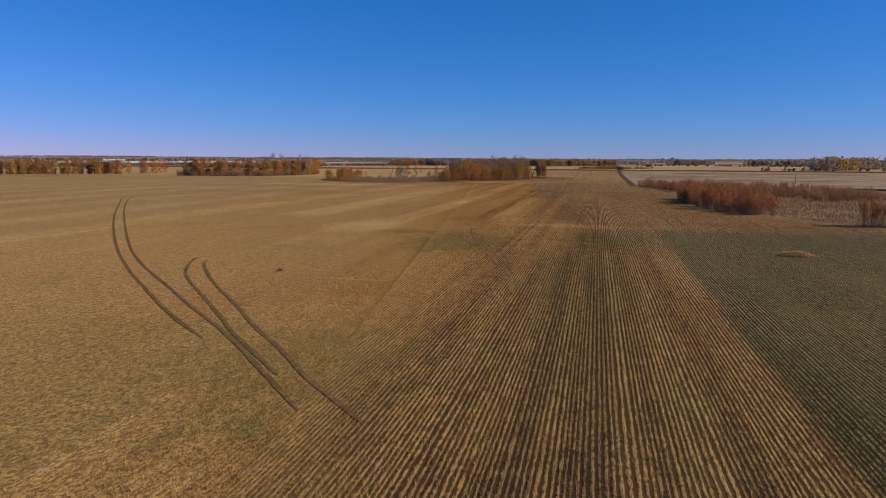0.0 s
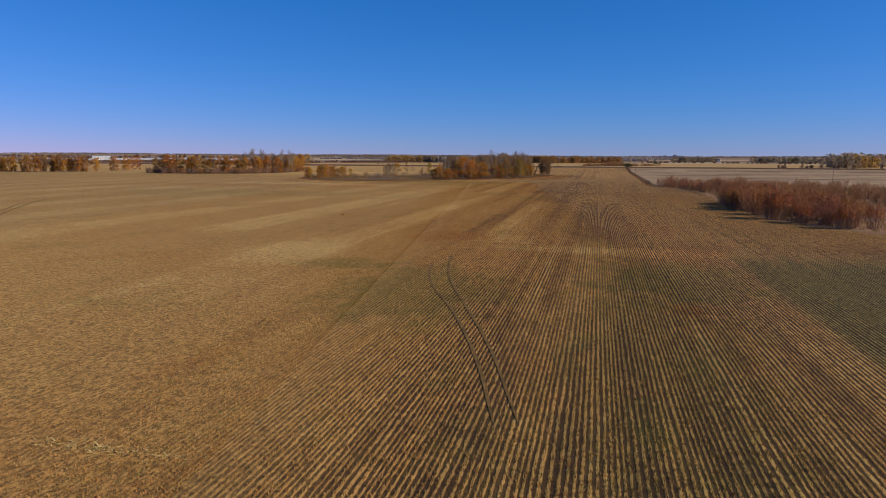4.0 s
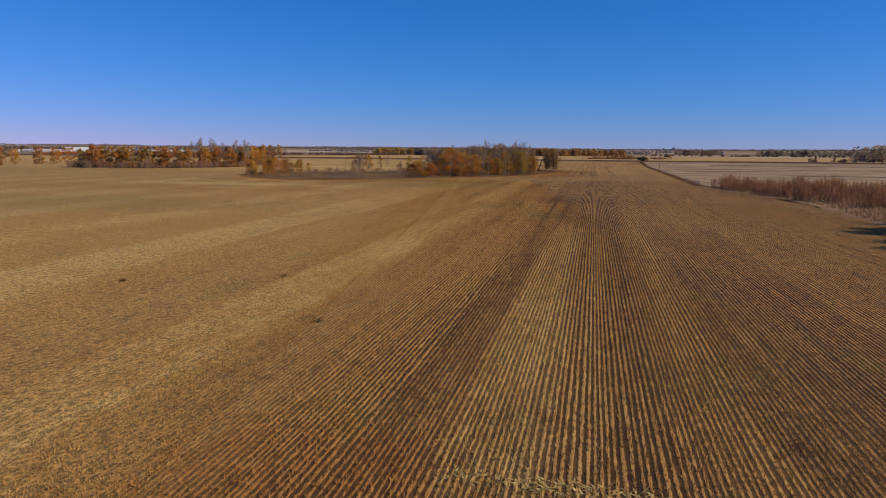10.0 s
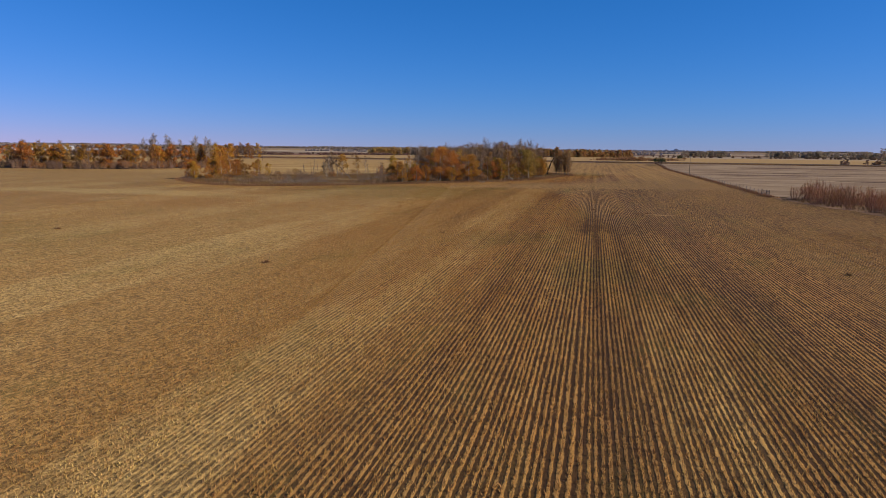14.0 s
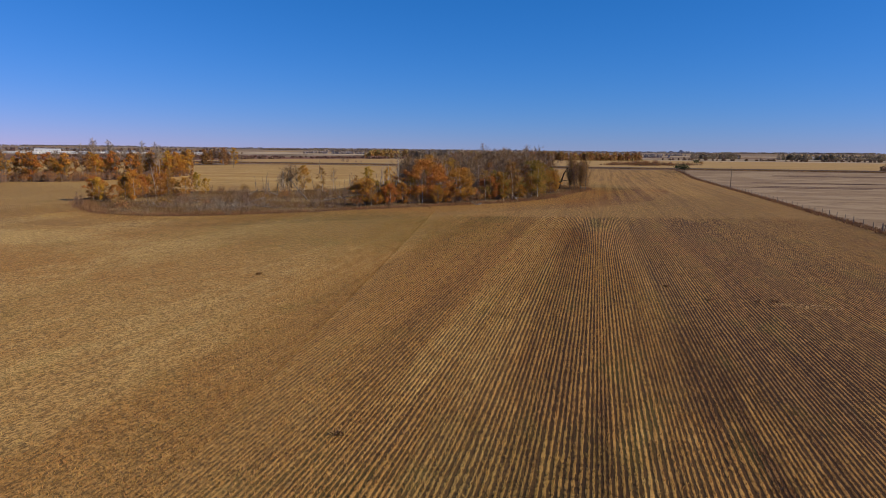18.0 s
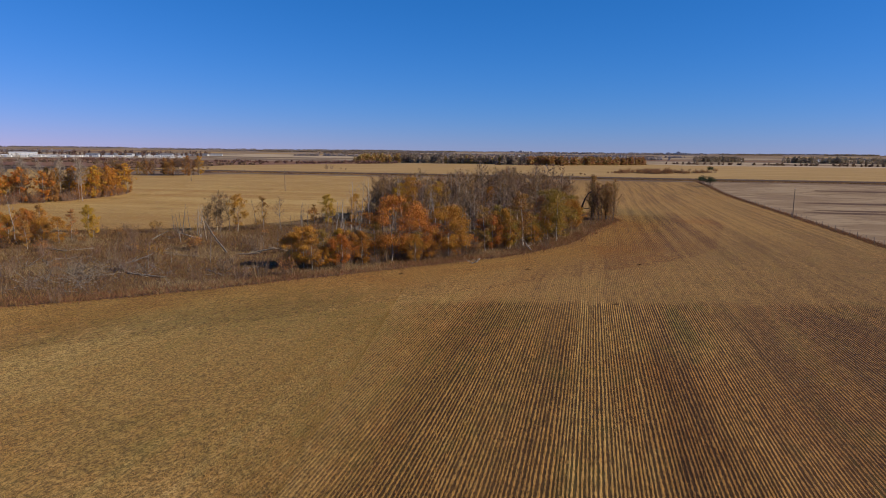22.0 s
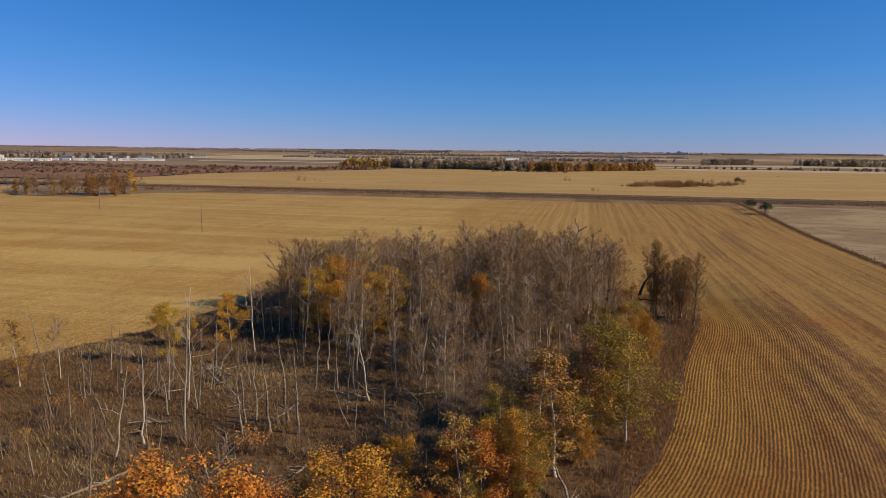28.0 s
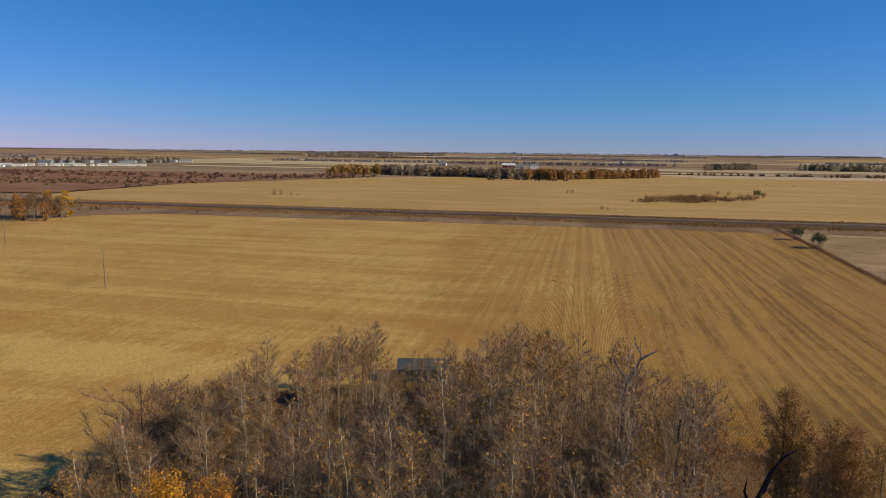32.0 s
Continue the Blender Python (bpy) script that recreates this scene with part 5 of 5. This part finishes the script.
# ---- grass and stubble as loose blades ----
def stubble():
    g = np.random.default_rng(3)

    def rows(x_of, half, along, y0, y1, blur=0.024, lo=-1300, hi=420):
        """Points on the drilled rows round the line x_of(y), and how tall they stand: lower towards the sides."""
        xs, ys, hs = [], [], []
        for r in range(lo, hi):
            x0 = r * ROW + ROW / 4
            n = int((y1 - y0) / along)
            if np.abs(x0 - x_of(np.linspace(y0, y1, 40))).min() > half:
                continue
            x0 = x0 - sum(size * math.sin(x0 * bend + turn) for size, bend, turn in DRILL)
            y = g.uniform(y0, y1, n)
            off = np.abs(x0 - x_of(y)) / half
            keep = (off < 1) & (g.random(n) < 0.94)
            y, off = y[keep], off[keep]
            xs.append(x0 + g.normal(0, 1, len(y)) * np.where(x0 < x_of(y) - 9, 0.07, blur))
            ys.append(y)
            hs.append(np.clip(4.0 * (1 - off), 0.2, 1) * np.where(x0 < x_of(y) - 7, 0.7, 1.0) * np.clip((y1 - y) / 22, 0.2, 1))
        return np.concatenate(xs), np.concatenate(ys), np.concatenate(hs)

    def on_field(x, y):
        edge = np.interp(y, [0, 95, 113, 133, 152, 200, 286, 612], [90, 62, 43, 30, 22, 23, 13.5, 17])
        lot = np.interp(x, [-141, -133, -119, -106, -94, -81, -66, -55, -48, -41, -37, -33.5, -29], [325, 308, 294, 289.5, 292, 304, 321, 332.5, 341, 353, 366, 386, 402])
        inner = (x < -29) & (x > -141) & (y > lot - 14) & (y < 434)
        return (x < edge) & ~inner & off_tracks(x, y)

    middle = lambda y: -0.155 * y - 2.5
    x, y, h = rows(lambda y: middle(y) + 3, 18, 0.1, 6, 318)
    k = on_field(x, y)
    x, y, h = x[k], y[k], h[k]
    sunward = x > middle(y) - 4
    for side, each in ((sunward, 2), (~sunward, 2)):
        triangles("stubble", blades(g, x[side], y[side], 0.15 * h[side], 0.038, 0.3, each), BLADES, "rows of short cut straw stubble", "stubble")
    x, y, h = rows(lambda y: middle(y) + 42, 32, 0.34, 6, 245)
    k = on_field(x, y) & (x > middle(y) + 18) & ~((x > 9) & (y < 110))
    triangles("stubble", blades(g, x[k], y[k], 0.11 * h[k], 0.05, 0.4, 2), BLADES, "rows of short cut straw stubble", "stubble")
    # loose chaff beside the clean rows
    n = 460000
    y = g.uniform(6, 330, n)
    x = middle(y) - 6 - 56 * g.random(n) ** 1.7
    k = on_field(x, y)
    triangles("chaff", blades(g, x[k], y[k], 0.1, 0.05, 0.5, 1), BLADES, "loose chaff and broken straw on the field", "straw")
    # rows that bend round the copse
    line = [Vector(p) for p in rounded(EDGE[3:], False, 3)]
    px, py = [], []
    for k in range(3, 48):
        off = k * 0.31
        for i in range(len(line) - 1):
            a, b = line[i], line[i + 1]
            d = (b - a).normalized()
            n = int((b - a).length / 0.17 * min(1, (50 - k) / 24))
            f = g.random(n)
            px.append(a.x + (b.x - a.x) * f + d.y * off + g.normal(0, 0.08 + 0.12 * (a.y > 372), n))
            py.append(a.y + (b.y - a.y) * f - d.x * off + g.normal(0, 0.06 + 0.2 * (a.y > 372), n))
    triangles("stubble", blades(g, np.concatenate(px), np.concatenate(py), 0.1, 0.06, 0.35, 2), BLADES, "curved rows of cut straw along the copse", "stubble")


stubble()


def tall_grass():
    g = np.random.default_rng(5)
    x, y = g.uniform(-143, -27, 300000), g.uniform(288, 434, 300000)
    ring = np.array(RING)
    hit = np.zeros(len(x), bool)
    j = len(ring) - 1
    for i in range(len(ring)):
        (a, b), (c, d) = ring[i], ring[j]
        hit ^= ((b > y) != (d > y)) & (x < (c - a) * (y - b) / (d - b + 1e-9) + a)
        j = i
    x, y = x[hit], y[hit]
    lump = np.sin(x * 0.23 + 2 * np.sin(y * 0.11)) + np.sin(y * 0.31 + x * 0.07) + g.normal(0, 0.7, len(x))
    pale = lump > 1.1
    triangles("tall_grass", blades(g, x[~pale], y[~pale], 0.45, 0.055, 0.4, 2), REED, "tall russet-brown dead grass of the copse", "grass")
    triangles("tall_grass", blades(g, x[pale], y[pale], 0.5, 0.05, 0.4, 2), REED_PALE, "bleached pale tall grass", "grass")
    # the fringe along the edge
    px, py = [], []
    line = [Vector(p) for p in rounded(EDGE, False, 3)]
    for i in range(len(line) - 1):
        a, b = line[i], line[i + 1]
        d = (b - a).normalized()
        n = int((b - a).length * 95)
        f, o = g.random(n), g.normal(-1.6, 1.2, n)
        px.append(a.x + (b.x - a.x) * f + d.y * o)
        py.append(a.y + (b.y - a.y) * f - d.x * o)
    triangles("tall_grass", blades(g, np.concatenate(px), np.concatenate(py), 0.45, 0.05, 0.4, 2), REED, "fringe of dry grass along the field edge", "grass")
    # along the fence
    n = 14000
    y = g.uniform(296, 640, n)
    x = 15.6 + (y - 300) * 0.012 + g.normal(0.2, 0.6, n)
    triangles("tall_grass", blades(g, x, y, 0.34, 0.12, 0.3, 2), REED, "brown grass along the fence line", "grass")
    # ditches of the road
    n = 26000
    x, y = g.uniform(-340, 330, n), np.where(g.random(n) < 0.5, g.normal(630, 4, n), g.normal(652, 3, n))
    triangles("tall_grass", blades(g, x, y, 0.6, 0.5, 0.3, 2), REED, "brown grass in the road ditches", "grass")
    n = 52000
    x, y = g.uniform(14, 95, n), g.uniform(105, 300, n)
    keep = np.array([inside(a, b, [(46, 114), (30, 140), (25, 155), (25, 200), (27, 235), (21, 266), (16, 290), (30, 300), (95, 290), (95, 112)]) for a, b in zip(x, y)])
    triangles("tall_grass", blades(g, x[keep], y[keep], 0.4, 0.1, 0.35, 2), REED, "russet rough grass round the willows", "grass")


tall_grass()


# ---- fence, gate, poles ----
def make_fence(name, label, line, gap, tall, wires=3):
    t = thing(name, label, "fence", "", 0, 0, 0)
    base = Shape()
    base.tube([Vector((0, 0, -0.2)), Vector((0, 0, tall * 0.6)), Vector((0, 0, tall))], [0.07, 0.065, 0.06], 6)
    me = base.mesh("post", POSTWOOD, True)
    r2, tops = random.Random(len(line) + int(line[0][0])), []
    for i in range(len(line) - 1):
        (a, b), (c, d) = line[i], line[i + 1]
        n = max(1, int(math.hypot(c - a, d - b) / gap))
        for k in range(n):
            x, y = a + (c - a) * k / n, b + (d - b) * k / n
            p = part("post", me, POSTWOOD, t)
            p.matrix_basis = pose(x, y, rise(x, y) + 0.02, r2.gauss(0, 3), r2.gauss(0, 3), r2.uniform(0, 90)) @ Matrix.Scale(r2.uniform(0.9, 1.12), 4)
            tops.append((x, y))
    for h in [tall * (0.4 + 0.25 * k) for k in range(wires)]:
        w = Shape()
        w.tube([Vector((x, y, rise(x, y) + h)) for x, y in tops], [0.006] * len(tops), 3, False)
        part("wire", w, WIRE, t)


make_fence("field_fence", "old wooden post fence with wires beside the field", [(15.6, 303), (17.6, 470), (19.4, 620)], 4.2, 1.25)
make_fence("road_fence", "post fence along the near side of the road", [(-250, 613), (-150, 614), (18, 621), (300, 632)], 9.0, 1.2, 2)
make_fence("road_fence", "post fence along the far side of the road", [(-340, 663), (-170, 659), (10, 650), (300, 655)], 9.0, 1.3, 2)


def gate():
    t = thing("gate_brace", "dark wooden gate posts with a cross rail", "gate", "", 15.5, 297)
    for y, h in ((0.0, 1.5), (2.2, 1.5), (6.4, 1.45)):
        w = Shape()
        w.tube([Vector((0, y, -0.2)), Vector((0, y, h))], [0.13, 0.12], 8)
        part("post", w, POLEWOOD, t, soft=True)
    for z in (0.75, 1.15):
        w = Shape()
        w.tube([Vector((0.02, -0.2, z)), Vector((0.02, 6.5, z))], [0.06, 0.05], 6)
        part("rail", w, POLEWOOD, t, soft=True)


gate()


def pole(x, y, tall, label):
    t = thing("utility_pole", label, "utility pole", "wooden poles", x, y)
    w = Shape()
    w.tube([Vector((0, 0, -0.3)), Vector((0, 0, tall * 0.5)), Vector((0, 0, tall))], [0.13, 0.115, 0.09], 10)
    part("shaft", w, POLEWOOD, t, soft=True)
    w = Shape()
    w.tube([Vector((0, 0, tall - 0.01)), Vector((0, 0, tall + 0.1)), Vector((0, 0, tall + 0.22))], [0.03, 0.07, 0.05], 8)
    part("insulator", w, HAZY_CONCRETE, t, "pale insulator on the top")


pole(16.9, 429.5, 7.5, "weathered wooden utility pole by the fence")
pole(94.1, 346.5, 6.5, "weathered wooden utility pole in the pasture")
pole(-148.0, 467.6, 8.0, "thin wooden utility pole standing in the field")
pole(-215.5, 510, 7.2, "thin wooden utility pole standing in the field")


def straw_heap(x, y, wide, tall, label, mat, n=900, name="straw_heap", deep=None, size=0.3, lean=1.2):
    g = np.random.default_rng(int(abs(x * 31 + y)))
    a, o = g.uniform(0, 6.28, n), np.sqrt(g.random(n))
    deep = deep or wide / 1.3
    t = blades(g, x + np.cos(a) * o * wide / 2, y + np.sin(a) * o * deep / 2, size, 0.12, lean, 2)
    c = t.mean(1)
    t[:, :, 2] += (tall * np.clip(1 - (((c[:, 0] - x) / (wide / 2)) ** 2 + ((c[:, 1] - y) / (deep / 2)) ** 2), 0, 1))[:, None]
    ob = triangles(name, t, mat, label, "straw")
    return ob


straw_heap(22.8, 77.3, 3.8, 0.45, "low heap of old yellow straw on the field", PALE_STRAW, 1500, "straw_heap", 2.6, 0.14, 2.2)
for x, y, w, d in [(-20.5, 50.8, 7, 0.4), (-14.8, 116.3, 6.5, 0.7), (-13.2, 109.5, 6, 0.7), (-16.5, 110.2, 5, 0.5), (-150, 468.8, 3.5, 2.5), (-146, 468, 3, 2), (-11, 246, 5, 1.2)]:
    straw_heap(x, y, w, 0.02, "thin band of loose pale straw across the rows", PALE_STRAW, int(30 * w * d ** 0.5), "loose_straw", d * 1.6, 0.07, 2.6)
for x, y in [(-28.8, 53.4), (-46.9, 138.9), (-36.4, 143.4), (-28.6, 131.8), (-46.2, 192.9), (-36.9, 215.7), (-1.9, 200.1), (-20.8, 251.3), (-17.9, 246.3), (-14.4, 246.9), (-13, 247.2), (-57.4, 246.6), (-28.3, 338.5), (-32.5, 311), (-78, 206), (-58, 497), (-84, 318.5), (-60, 322), (-44, 330)]:
    straw_heap(x, y, 0.36, 0.06, "small dark clod of matted straw and soil", REED, 22, "clod", 0.35, 0.2)


# ---- road beyond the field ----
def road():
    line = [(-900, 655), (-345, 640), (-230, 642), (-110, 642.5), (-12, 640), (70, 641), (420, 655), (1200, 690)]
    line = rounded(line, False, 2)
    for name, half, lo, hi, mat, label in (("embankment", 4.2, 0.0, 0.75, BALLAST, "dark low embankment of the road"), ("road", 2.0, 0.76, 0.8, GRAVEL, "grey gravel road on a low embankment")):
        v, f = [], []
        for i, (x, y) in enumerate(line):
            z = rise(x, y) + 0.05
            for o, h in ((-half - 1.5, lo), (-half + 0.8, hi), (half - 0.8, hi), (half + 1.5, lo)) if name == "embankment" else ((-half, hi), (half, hi)):
                v.append((x, y + o, z + h))
            if i:
                w = 4 if name == "embankment" else 2
                for c in range(w - 1):
                    k = i * w + c
                    f.append((k - w, k - w + 1, k + 1, k))
        me = bpy.data.meshes.new(name)
        me.from_pydata(v, [], f)
        me.materials.append(mat)
        tagged(new(name, me), label, "road", "", "structure")


road()


# ---- far woods ----
def wood(name, pts, count, wide, tall, mat, label, size=0.9, each=70, seed=1):
    g = np.random.default_rng(seed)
    pts = np.array(pts, float)
    f = g.random(count) * (len(pts) - 1)
    i = f.astype(int)
    c = pts[i] + (pts[i + 1] - pts[i]) * (f - i)[:, None] + g.normal(0, wide / 2, (count, 2)) * [0.4, 1.0]
    h = tall * g.uniform(0.6, 1.15, count)
    c3 = np.repeat(c, each, 0)
    h3 = np.repeat(h, each)
    n = len(c3)
    u = g.random(n)
    rad = 0.36 * h3 * np.sqrt(np.clip(1.05 - u, 0.05, 1)) * np.clip(u * 6, 0.3, 1)
    a = g.uniform(0, 6.28, n)
    o = np.sqrt(g.random(n)) * rad
    z = rise_many(c3[:, 0], c3[:, 1])
    p = np.stack([c3[:, 0] + np.cos(a) * o, c3[:, 1] + np.sin(a) * o, z + u * h3], 1)
    t = p[:, None, :] + g.normal(0, size, (n, 3, 3))
    triangles(name, t, mat, label, "woods")


wood("far_woods", [(-352, 1110), (-300, 1132)], 50, 10, 10.5, WOODS_GOLD, "golden aspen wood far off", 1.1, 80, 11)
wood("far_woods", [(-300, 1140), (-200, 1105), (-119, 1060)], 170, 14, 10.5, WOODS, "grey-brown aspen wood far off", 1.1, 80, 12)
wood("far_woods", [(-230, 1118), (-150, 1075)], 30, 6, 9, WOODS_GOLD, "golden aspens at the edge of a far wood", 0.8, 60, 13)
wood("far_woods", [(-111, 1064), (-72, 1066), (30, 1168)], 180, 14, 9.5, WOODS_GOLD, "mixed golden wood far off", 1.1, 80, 14)
wood("far_woods", [(158, 1590), (267, 1745)], 120, 20, 11, WOODS, "far wood", 1.2, 50, 15)
wood("far_woods", [(350, 1716), (460, 1660), (640, 1600)], 200, 25, 12, WOODS, "far wood", 1.2, 50, 16)
wood("far_woods", [(230, 760), (270, 850), (340, 960), (420, 1000)], 220, 34, 13, WOODS, "autumn wood beyond the pasture", 1.0, 70, 17)
wood("far_woods", [(245, 770), (275, 800)], 14, 8, 14, WOODS_GOLD, "orange trees at the edge of a wood", 0.9, 80, 18)
wood("far_scrub", [(-740, 1000), (-560, 960), (-380, 980), (-290, 1050)], 300, 60, 1.5, SCRUB, "red-brown willow scrub of the marsh", 1.0, 26, 19)
wood("far_scrub", [(-700, 860), (-500, 830), (-372, 840)], 230, 44, 1.2, SCRUB, "red-brown willow scrub of the marsh", 0.9, 26, 20)
wood("far_scrub", [(-300, 600), (-250, 622), (-150, 634), (-80, 632)], 60, 8, 1.0, SCRUB, "low brown scrub in the road ditch", 0.3, 30, 21)
wood("far_scrub", [(60, 1290), (330, 1300), (560, 1320)], 120, 16, 3.2, SCRUB, "red-brown scrub between far fields", 1.0, 26, 22)
wood("far_scrub", [(150, 680), (300, 760), (420, 800)], 50, 16, 3.0, SCRUB, "red-brown scrub beyond the pasture", 0.8, 30, 23)
wood("far_scrub", [(-150, 1020), (-60, 1030)], 30, 8, 1.6, SCRUB, "low brown scrub at the field edge", 0.6, 26, 24)
wood("town_trees", [(-1300, 1250), (-1000, 1420), (-880, 1560)], 130, 60, 10, TOWN_WOOD, "bare trees about the settlement", 1.2, 50, 25)
g2 = np.random.default_rng(99)
for k in range(18):  # tree belts towards the skyline, two of three in the haze-tinted colour
    r, a = g2.uniform(1700, 4600), g2.uniform(-0.52, 0.95)
    x, y, ln = -math.sin(a) * r, 150 + math.cos(a) * r, g2.uniform(120, 520)
    wood("far_woods", [(x - ln, y + g2.normal(0, 30)), (x, y), (x + ln, y + g2.normal(0, 30))], int(ln / 1.5), 26, g2.uniform(3.5, 6), (WOODS_HAZE, WOODS, WOODS_HAZE)[k % 3], "tree belt towards the skyline", 1.9, 24, 200 + k)
wood("skyline_woods", [(-math.sin(a) * 4650, 150 + math.cos(a) * 4650) for a in np.linspace(-0.6, 1.0, 24)], 900, 60, 3, WOODS_HAZE, "tree line on the skyline, haze in its colour", 2.4, 22, 300)


# ---- far buildings ----
def building(name, label, category, x, y, l, w, h, turn, wall, roof, group="", windows=3, ridge=0.22):
    t = thing(name, label, category, group, x, y, None, turn)
    s = Shape()
    s.box((-l / 2, -w / 2, 0), (l / 2, w / 2, h))
    part("wall", s, wall, t)
    s = Shape()
    e, top = 0.3, h + w * ridge
    s.face((-l / 2 - e, -w / 2 - e, h), (l / 2 + e, -w / 2 - e, h), (l / 2 + e, 0, top), (-l / 2 - e, 0, top))
    s.face((l / 2 + e, w / 2 + e, h), (-l / 2 - e, w / 2 + e, h), (-l / 2 - e, 0, top), (l / 2 + e, 0, top))
    s.face((-l / 2 - e, w / 2 + e, h), (-l / 2 - e, -w / 2 - e, h), (-l / 2 - e, 0, top))
    s.face((l / 2 + e, -w / 2 - e, h), (l / 2 + e, w / 2 + e, h), (l / 2 + e, 0, top))
    part("roof", s, roof, t)
    for k in range(windows):
        s = Shape()
        c = -l / 2 + l * (k + 0.7) / (windows + 0.4)
        s.box((c - 0.6, -w / 2 - 0.06, h * 0.4), (c + 0.6, -w / 2 + 0.02, h * 0.75))
        part("window", s, PANE, t)
    return t


big = building("warehouse", "long white warehouse at the settlement", "building", -975, 1178, 40, 16, 6.5, 40, WHITE, PALE_ROOF, "", 6, 0.1)
home = building("trailer_home", "white trailer home in a row", "trailer", -900, 1130, 11, 4.5, 3.2, 30, WHITE, PALE_ROOF, "trailer homes", 3, 0.12)
r3 = random.Random(21)
for k in range(84):
    f = r3.random() * (0.55 if k < 44 else 0.95)
    x, y = -985 + 240 * f + r3.gauss(0, 14), 1085 + 150 * f + (r3.uniform(-45, 60) if k < 44 else 60)
    copy_thing(home, pose(x, y, rise(x, y), 0, 0, r3.choice([30, 35, 120, 20])))
hall = building("storage_hall", "grey-roofed hall at the settlement", "building", -915, 1480, 26, 12, 4.2, 20, HAZY_CONCRETE, ROOF, "halls", 4, 0.15)
for k in range(9):
    x, y = -1010 + k * 17, 1380 + k * 28
    copy_thing(hall, pose(x, y, rise(x, y), 0, 0, r3.choice([10, 25, 40])))
farm = building("farm_house", "white farm house far off", "house", -160, 1500, 14, 9, 5, 0, WHITE, ROOF, "farm houses", 3, 0.35)
for x, y in [(-140, 1530), (230, 1900), (260, 1910), (480, 1950), (40, 2100), (330, 2050), (-420, 2000), (700, 2200), (-330, 1650)]:
    copy_thing(farm, pose(x, y, rise(x, y), 0, 0, r3.uniform(0, 90)))
building("red_barn", "red barn with pale roof far off", "barn", -180, 1490, 22, 12, 6, 5, REDPAINT, PALE_ROOF, "", 2, 0.3)


def elevator(x, y, tall, label):
    t = thing("grain_elevator", label, "grain elevator", "grain elevators", x, y)
    s = Shape()
    s.box((-9, -9, 0), (9, 9, tall))
    part("tower", s, HAZY_CONCRETE, t)
    s = Shape()
    s.box((-5, -5, tall - 0.1), (5, 5, tall * 1.25), 1.5)
    part("head_house", s, ROOF, t)
    for k in range(3):
        s = Shape()
        s.tube([Vector((18 + 14 * k, 0, 0)), Vector((18 + 14 * k, 0, tall * 0.7))], [7, 7], 12)
        part("silo", s, HAZY_CONCRETE, t, soft=True)


for px, tall in ((-0.093, 34), (-0.106, 26), (0.118, 40), (0.105, 26)):
    elevator(-60 + px * 4200, 4180, tall * 0.3, "tall grain elevator on the skyline")
